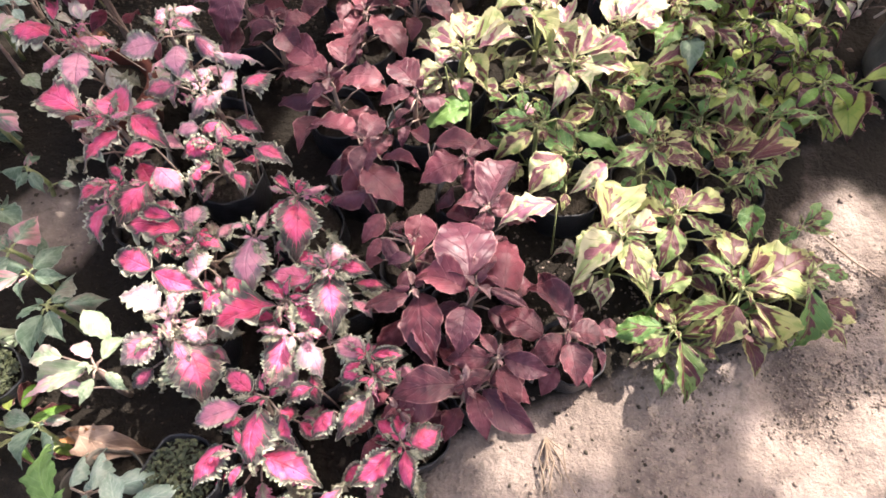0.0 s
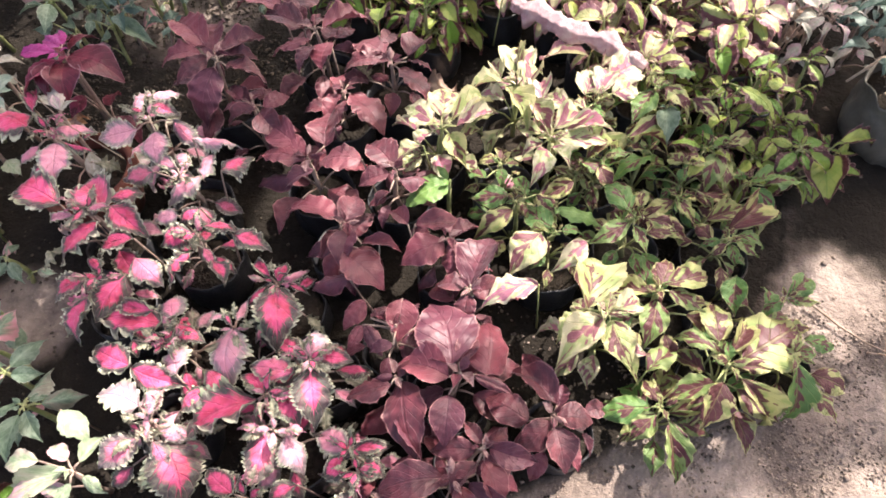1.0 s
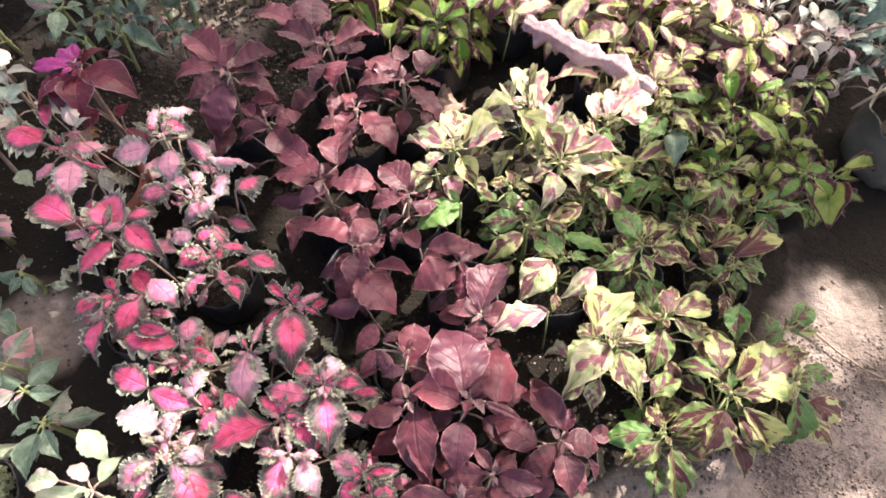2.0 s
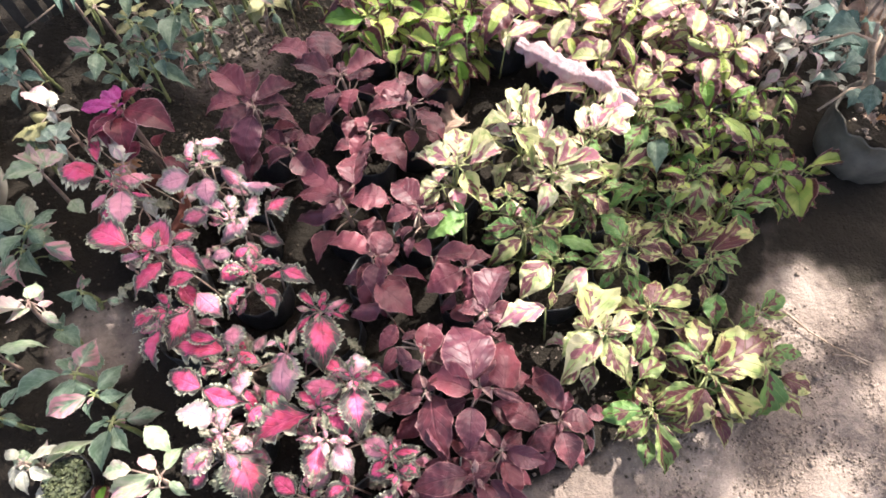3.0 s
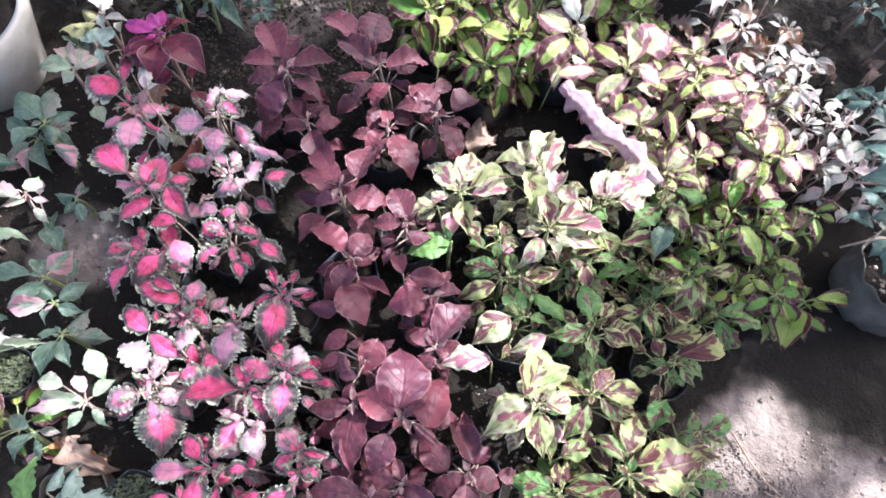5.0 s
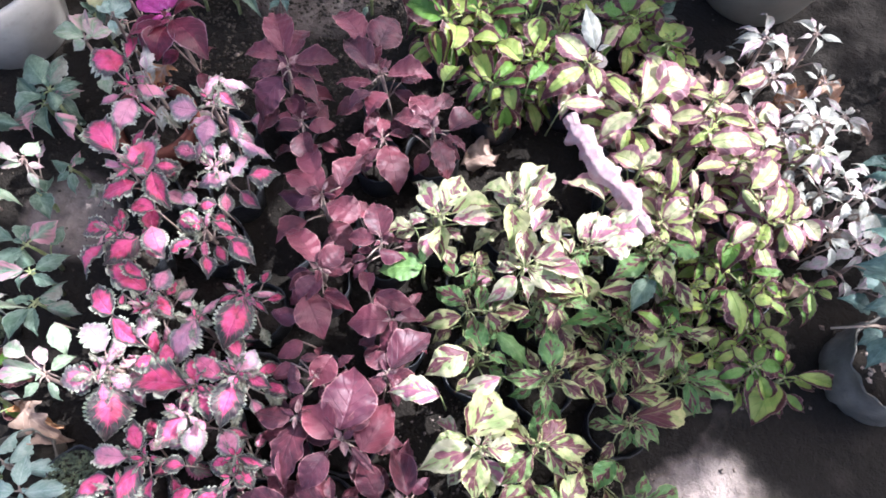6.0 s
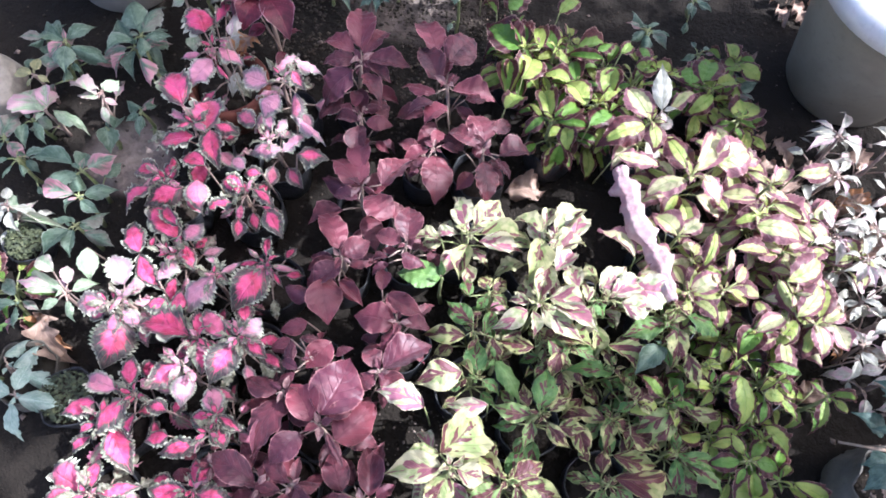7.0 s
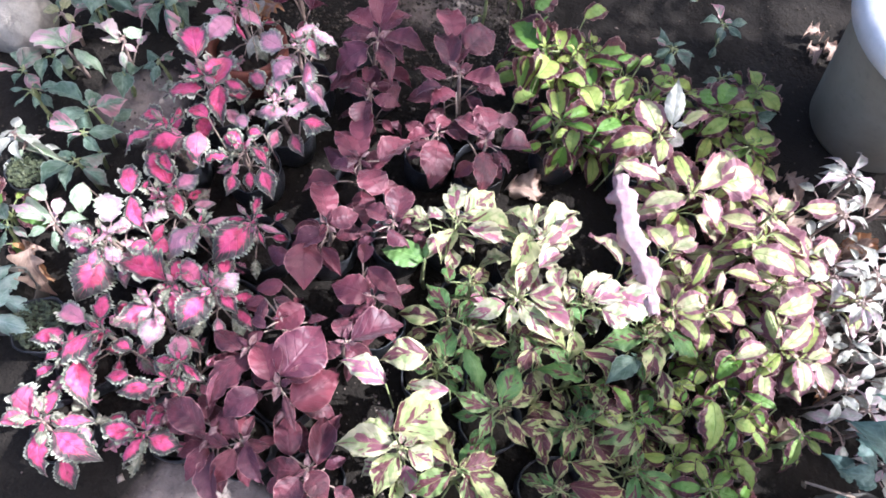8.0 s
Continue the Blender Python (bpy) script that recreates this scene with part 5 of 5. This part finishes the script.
sown(("green", "mint", "teal", "yellow", "green", "green"), 22, -0.86, -0.26, 1.0, 1.42, 0.07, 0.14, 40, random.Random(32), lambda x, y: y < 1.17 + 0.62 * (x + 0.87) and y > 1.0 - 0.75 * (x + 0.5) and not (x > -0.42 and y < 1.16))
sown("green", 4, -0.98, -0.62, 0.28, 0.72, 0.05, 0.10, 46, random.Random(33), lambda x, y: x < -0.66)
sown("green", 5, -0.22, 0.30, 1.28, 1.62, 0.04, 0.08, 34, random.Random(34), lambda x, y: math.hypot(x - 0.395, y - 1.54) > 0.25)
sown("teal", 30, 0.70, 1.12, 0.96, 1.5, 0.06, 0.16, 46, random.Random(35), lambda x, y: True)

litter = random.Random(41)
for k in range(70):
    x, y = (litter.uniform(0.18, 0.62), litter.uniform(1.18, 1.75)) if k < 48 else (litter.uniform(0.55, 0.95), litter.uniform(0.9, 1.3))
    if math.hypot(x - 0.395, y - 1.54) < 0.155 or (k < 48 and x < 0.30 and y < 1.45):
        continue
    fallen_leaf((x, y, litter.uniform(0.008, 0.02)), litter.uniform(0, 360), litter.uniform(-14, 14), litter.uniform(0.04, 0.075), litter.uniform(0.4, 0.7))


def bare_stalk(foot, top, rng):
    thing = tagged(new("stalk_plant"), "pale half-bare stalk with a few bluish leaves in a grow bag", "plant")
    foot, top = Vector(foot), Vector(top)
    thing.location = foot
    up = top - foot
    bm = bmesh.new()
    tube(bm, [Vector((0, 0, -0.02)), up * 0.35 + Vector((0.006, 0, 0)), up * 0.7 + Vector((0.002, 0.008, 0)), up], [0.0075, 0.0065, 0.005, 0.003], 8)
    for k, z in enumerate((0.25, 0.42, 0.6, 0.8)):
        az = 110 * k + 200
        d = Vector((math.cos(radians(az)), math.sin(radians(az)), 0))
        tube(bm, [up * z, up * z + d * 0.04 + Vector((0, 0, 0.015)), up * z + d * 0.09 - Vector((0, 0, 0.015))], [0.003, 0.0025, 0.0018], 6)
    part("stalk", bm, MAT["twig"], thing)
    for k in range(24):
        az = 137.5 * k + 40
        z = 0.30 + 0.03 * k
        d = Vector((math.cos(radians(az)), math.sin(radians(az)), 0))
        leaf("teal", thing, up * min(1.0, z) + d * rng.uniform(0.01, 0.07), az, rng.uniform(-40, 10), rng.uniform(0.04, 0.07), rng.uniform(0.45, 0.7), rng.uniform(-20, 20))


for k in range(7):
    fallen_leaf((0.765 + 0.05 * math.cos(2.4 * k) * (0.5 + 0.07 * k), 0.80 + 0.05 * math.sin(2.4 * k) * (0.5 + 0.07 * k), 0.112), 77 * k, litter.uniform(-8, 8), litter.uniform(0.025, 0.045), 0.55)
bare_stalk((0.745, 0.82, 0.10), (0.69, 0.845, 0.27), random.Random(51))


def twig(points, radius, label):
    bm = bmesh.new()
    tube(bm, points, [radius * (1 - 0.5 * i / len(points)) for i in range(len(points))], 6)
    return tagged(part("twig", bm, MAT["twig"]), label, "twig", "dry twigs")


def forked_root(place, rng):
    """A bunch of thin dry roots spreading from one end."""
    thing = tagged(new("dry_root"), "bunch of thin dry roots lying on soil", "root")
    thing.location = place
    for k in range(8):
        d = Vector((rng.uniform(-0.5, 0.6), -1, 0)).normalized()
        L = rng.uniform(0.05, 0.11)
        side = Vector((-d.y, d.x, 0))
        bm = bmesh.new()
        w = rng.uniform(-0.010, 0.010)
        tube(bm, [Vector((0, 0, 0)), d * L * 0.35 + side * w + Vector((0, 0, 0.003)), d * L * 0.7 - side * w * 0.4, d * L + side * w * 0.8 - Vector((0, 0, 0.006))], [0.0014, 0.0011, 0.0008, 0.0004], 5)
        part("root", bm, MAT["root"], thing)


forked_root((0.128, 0.203, 0.012), random.Random(61))
twig([(0.55, 0.487, 0.006), (0.58, 0.448, 0.008), (0.61, 0.422, 0.006), (0.663, 0.389, 0.006)], 0.0018, "thin dry twig lying on the bare soil")
twig([(0.605, 0.408, 0.006), (0.634, 0.402, 0.008), (0.653, 0.388, 0.006)], 0.0015, "short dry twig lying on the bare soil")
twig([(-0.82, 1.166, 0.08), (-0.779, 1.171, 0.1), (-0.741, 1.179, 0.12)], 0.0022, "pale thin twig leaning among the seedlings")
twig([(-0.595, 0.817, 0.17), (-0.487, 0.715, 0.18), (-0.405, 0.667, 0.16)], 0.0009, "long fine dry grass stem over the leaves")



# ---- fence of dark slats behind the bed ----
def fence(start, end, height, rng):
    thing = tagged(new("slat_fence"), "dark weathered fence of narrow upright wooden slats", "fence")
    a, b = Vector(start), Vector(end)
    thing.location = a
    d = b - a
    n = int(d.length / 0.034)
    bm0 = bmesh.new()
    bmesh.ops.create_cube(bm0, size=1.0)
    bmesh.ops.bevel(bm0, geom=bm0.edges[:], offset=0.08, segments=1, affect="EDGES")
    me = mesh_of("slat", bm0, MAT["slat"], False)
    for i in range(n):
        ob = new("slat", me)
        p = d * (i / n)
        ob.matrix_basis = Matrix.Translation((p.x, p.y, height / 2)) @ Matrix.Rotation(math.atan2(d.y, d.x), 4, "Z") @ Euler((rng.uniform(-0.02, 0.02), rng.uniform(-0.03, 0.03), 0)).to_matrix().to_4x4() @ Matrix.Diagonal((0.022, 0.014, height * rng.uniform(0.97, 1.03), 1))
        ob.parent = thing
    for z in (0.18, height - 0.12):
        ob = new("rail", me)
        ob.matrix_basis = Matrix.Translation((d.x / 2, d.y / 2 + 0.02, z)) @ Matrix.Rotation(math.atan2(d.y, d.x), 4, "Z") @ Matrix.Diagonal((d.length, 0.02, 0.035, 1))
        ob.parent = thing


fence((-1.5, 0.87, 0), (-0.42, 1.54, 0), 0.75, random.Random(5))


# ---- unseen shade tree, added so that its crown lets the sun through in patches ----
def unseen_shade_tree(foot, gaps, rng):
    thing = tagged(new("unseen_shade_tree"), "unseen leafy tree, added to dapple the bed with shade", "tree")
    foot = Vector(foot)
    thing.location = foot
    middle = Vector((0.1, 0.75, 0)) + SUN * (CROWN_HEIGHT / SUN.z) - foot
    bm = bmesh.new()
    top = Vector((0.10, 0.08, 1.9))
    tube(bm, [Vector((0, 0, -0.1)), Vector((0.03, 0, 0.7)), Vector((0.07, 0.05, 1.3)), top], [0.13, 0.10, 0.085, 0.07], 14)
    part("trunk", bm, MAT["bark"], thing)
    for turn in (-125, -90, -45, 0, 30, 60, 85):
        t = radians(turn)
        end = middle + Vector((1.3 * math.cos(t), 1.3 * math.sin(t), rng.uniform(0.1, 0.6)))
        bm = bmesh.new()
        tube(bm, [top, top.lerp(end, 0.35) + Vector((0, 0, 0.25)), top.lerp(end, 0.7) + Vector((0, 0, 0.2)), end], [0.045, 0.03, 0.018, 0.008], 8)
        part("limb", bm, MAT["bark"], thing)
    verts, faces = [], []

    def add_leaf(c, s):
        u = Vector((rng.uniform(-1, 1), rng.uniform(-1, 1), rng.uniform(-0.5, 0.3))).normalized()
        w = u.cross(Vector((rng.uniform(-0.5, 0.5), rng.uniform(-0.5, 0.5), 1))).normalized()
        k = len(verts)
        verts.extend(tuple(p - foot) for p in (c - u * s, c - u * 0.2 * s + w * s * 0.55, c + u * s, c - u * 0.2 * s - w * s * 0.55))
        faces.extend([(k, k + 1, k + 2), (k, k + 2, k + 3)])

    # no crown leaf is put where it would cover a chosen sun patch
    def open_to_sun(c, s):
        hit = c - SUN * ((c.z - 0.12) / SUN.z)
        return any((hit.x - gx) ** 2 + (hit.y - gy) ** 2 < (gr + 0.6 * s) ** 2 for gx, gy, gr in gaps)

    for _ in range(CROWN):
        q, t = 2.3 * math.sqrt(rng.random()), rng.uniform(0, math.tau)
        x, y, z = q * math.cos(t), q * math.sin(t), rng.uniform(-0.35, 0.45)
        thick = 0.55 + 1.1 * noise.noise((3.1 * x, 3.1 * y, 5))
        c = middle + foot + Vector((x, y, z))
        s = rng.uniform(0.018, 0.034)
        if rng.random() < thick and not open_to_sun(c, s):
            add_leaf(c, s)
    for gx, gy, gr in SHADE:
        top_of = Vector((gx, gy, 0.1)) + SUN * (CROWN_HEIGHT / SUN.z)
        for _ in range(int(9000 * gr * gr) + 60):
            c = top_of + Vector((rng.gauss(0, gr), rng.gauss(0, gr), rng.uniform(-0.3, 0.3)))
            s = rng.uniform(0.03, 0.05)
            if not open_to_sun(c, s):
                add_leaf(c, s)
    me = bpy.data.meshes.new("crown")
    me.from_pydata(verts, [], faces)
    me.materials.append(MAT["crown"])
    ob = new("crown", me)
    ob.parent = thing
    tagged(ob, "leafy crown with gaps set where sun patches fall")


CROWN = 44000
CROWN_HEIGHT = 2.5
SHADE = []  # places and radii that thicker clumps of the crown keep in shade
SHADE += [
    (0.774, 0.717, 0.130),
    (0.777, 0.559, 0.060),
    (0.585, 0.639, 0.060),
    (0.318, 1.411, 0.120),
    (0.258, 1.263, 0.060),
    (-0.100, 0.499, 0.060),
    (-0.251, 0.768, 0.050),
    (-0.767, 0.723, 0.100),
    (-0.767, 0.589, 0.100),
    (-0.656, 0.644, 0.060),
    (-0.232, 0.500, 0.050),
    (-0.609, 0.688, 0.070),
    (-0.772, 1.305, 0.100),
    (0.562, 0.687, 0.070),
    (0.331, 0.715, 0.050),
    (-0.066, 0.065, 0.060),
    (-0.363, 0.165, 0.050),
    (0.569, 0.416, 0.050),
    (0.694, 0.435, 0.040),
    (0.454, 0.327, 0.040),
    (0.435, 0.310, 0.050),
    (-0.440, 1.060, 0.060),
    (-0.689, 0.738, 0.060),
    (0.773, 0.780, 0.070),
]
SHADE += [
    (-0.520, 0.860, 0.060),
    (-0.560, 0.760, 0.050),
    (-0.400, 1.000, 0.060),
    (-0.439, 0.922, 0.060),
    (0.625, 0.670, 0.050),
    (0.702, 0.687, 0.060),
    (0.852, 0.675, 0.060),
    (0.545, 0.494, 0.040),
    (0.604, 0.441, 0.040),
    (0.533, 0.356, 0.050),
    (0.403, 0.297, 0.050),
    (0.775, 0.477, 0.050),
    (1.000, 1.221, 0.120),
    (0.914, 1.265, 0.100),
    (0.975, 1.026, 0.100),
    (0.133, 0.964, 0.050),
    (-0.260, 0.865, 0.040),
    (-0.543, 0.709, 0.050),
    (-0.622, 0.760, 0.050),
    (0.766, 0.686, 0.060),
    (0.651, 0.693, 0.040),
    (-0.633, 0.772, 0.050),
    (-0.569, 0.447, 0.050),
]
GAPS = []  # places on the bed, and radii, of the patches of sun
GAPS += [
    (0.842, 0.389, 0.070),
    (0.757, 0.432, 0.020),
    (0.815, 0.464, 0.022),
    (0.708, 0.397, 0.020),
    (0.769, 0.391, 0.022),
    (0.859, 0.514, 0.020),
    (0.251, 0.249, 0.028),
    (0.151, 0.222, 0.024),
    (0.537, 0.222, 0.050),
    (0.609, 0.276, 0.050),
    (0.492, 0.262, 0.030),
    (0.182, 0.450, 0.065),
    (0.117, 0.490, 0.050),
    (0.111, 0.444, 0.030),
    (-0.376, 0.287, 0.045),
    (-0.322, 0.300, 0.045),
    (-0.361, 0.332, 0.030),
    (-0.182, 0.274, 0.030),
    (0.113, 0.741, 0.050),
    (0.168, 0.741, 0.050),
    (0.303, 0.824, 0.040),
    (0.233, 0.888, 0.050),
    (0.160, 0.939, 0.040),
    (0.298, 1.098, 0.060),
]
GAPS += [
    (0.428, 1.017, 0.130),
    (0.491, 1.179, 0.130),
    (0.552, 0.996, 0.090),
    (-0.122, 0.830, 0.055),
    (-0.402, 0.758, 0.030),
    (-0.342, 0.639, 0.025),
    (-0.349, 0.512, 0.024),
    (-0.645, 0.562, 0.040),
    (-0.702, 0.935, 0.026),
    (-0.716, 0.884, 0.024),
    (0.261, 1.732, 0.080),
    (0.227, 1.494, 0.080),
    (-0.126, 0.117, 0.040),
    (0.062, 0.485, 0.035),
    (-0.066, 0.630, 0.035),
    (0.003, 0.730, 0.040),
    (0.226, 0.701, 0.040),
    (0.011, 0.406, 0.030),
    (-0.412, 0.255, 0.035),
    (0.301, 0.318, 0.030),
    (0.198, 0.379, 0.030),
    (-0.393, 0.283, 0.050),
    (-0.548, 0.338, 0.050),
    (0.595, 1.195, 0.120),
]
GAPS += [
    (0.138, 0.915, 0.060),
    (0.216, 0.852, 0.065),
    (0.281, 0.792, 0.060),
    (0.412, 0.366, 0.040),
    (0.691, 0.813, 0.050),
    (-0.337, 1.236, 0.040),
    (-0.433, 1.211, 0.030),
    (-0.693, 1.144, 0.035),
    (-0.400, 1.199, 0.030),
    (-0.022, 1.072, 0.045),
    (0.071, 1.026, 0.040),
    (-0.115, 1.083, 0.040),
    (0.546, 0.849, 0.045),
    (0.452, 0.884, 0.045),
    (0.279, 1.713, 0.080),
    (0.597, 0.849, 0.045),
    (0.522, 0.846, 0.040),
    (-0.389, 0.303, 0.045),
    (-0.312, 0.316, 0.040),
    (-0.535, 0.306, 0.030),
    (-0.167, 0.086, 0.040),
    (0.140, 0.770, 0.050),
    (0.233, 0.746, 0.040),
    (0.050, 0.788, 0.030),
]
GAPS += [
    (0.304, 1.111, 0.050),
    (0.436, 1.029, 0.050),
    (0.530, 0.981, 0.050),
    (0.329, 1.024, 0.040),
    (0.213, 0.709, 0.050),
    (0.135, 0.754, 0.045),
    (0.187, 0.445, 0.045),
    (0.108, 0.470, 0.035),
    (0.185, 0.457, 0.040),
    (0.218, 0.359, 0.040),
    (0.231, 0.264, 0.030),
    (-0.127, 0.813, 0.030),
    (-0.157, 0.743, 0.030),
    (-0.086, 0.880, 0.030),
    (0.525, 1.303, 0.075),
    (0.578, 1.184, 0.075),
    (0.481, 1.352, 0.045),
    (0.612, 1.045, 0.065),
    (0.614, 1.342, 0.050),
    (0.603, 1.118, 0.070),
    (0.261, 1.733, 0.085),
    (0.156, 0.687, 0.050),
    (0.228, 0.684, 0.050),
    (0.104, 0.707, 0.040),
]
GAPS += [
    (0.013, 0.693, 0.040),
    (0.101, 0.645, 0.030),
    (0.173, 0.652, 0.030),
    (-0.082, 0.651, 0.025),
    (0.061, 0.474, 0.035),
    (0.125, 0.471, 0.035),
    (-0.149, 0.719, 0.025),
    (-0.023, 0.609, 0.025),
    (-0.122, 0.585, 0.025),
    (0.311, 0.395, 0.025),
    (0.381, 0.393, 0.030),
    (0.431, 0.398, 0.030),
    (0.092, 1.072, 0.035),
    (0.143, 0.950, 0.040),
    (0.190, 0.910, 0.040),
    (0.238, 0.873, 0.040),
    (0.280, 0.835, 0.040),
    (0.320, 0.800, 0.040),
    (0.702, 0.566, 0.062),
    (0.628, 0.520, 0.044),
    (0.750, 0.585, 0.040),
    (0.690, 0.615, 0.030),
    (0.028, 0.620, 0.035),
    (0.150, 0.950, 0.045),
]
GAPS += [
    (0.211, 1.040, 0.050),
    (0.323, 1.006, 0.050),
    (0.192, 0.461, 0.045),
    (0.265, 0.405, 0.040),
    (0.296, 0.312, 0.035),
]
unseen_shade_tree((3.6, 0.9, 0), GAPS, random.Random(21))
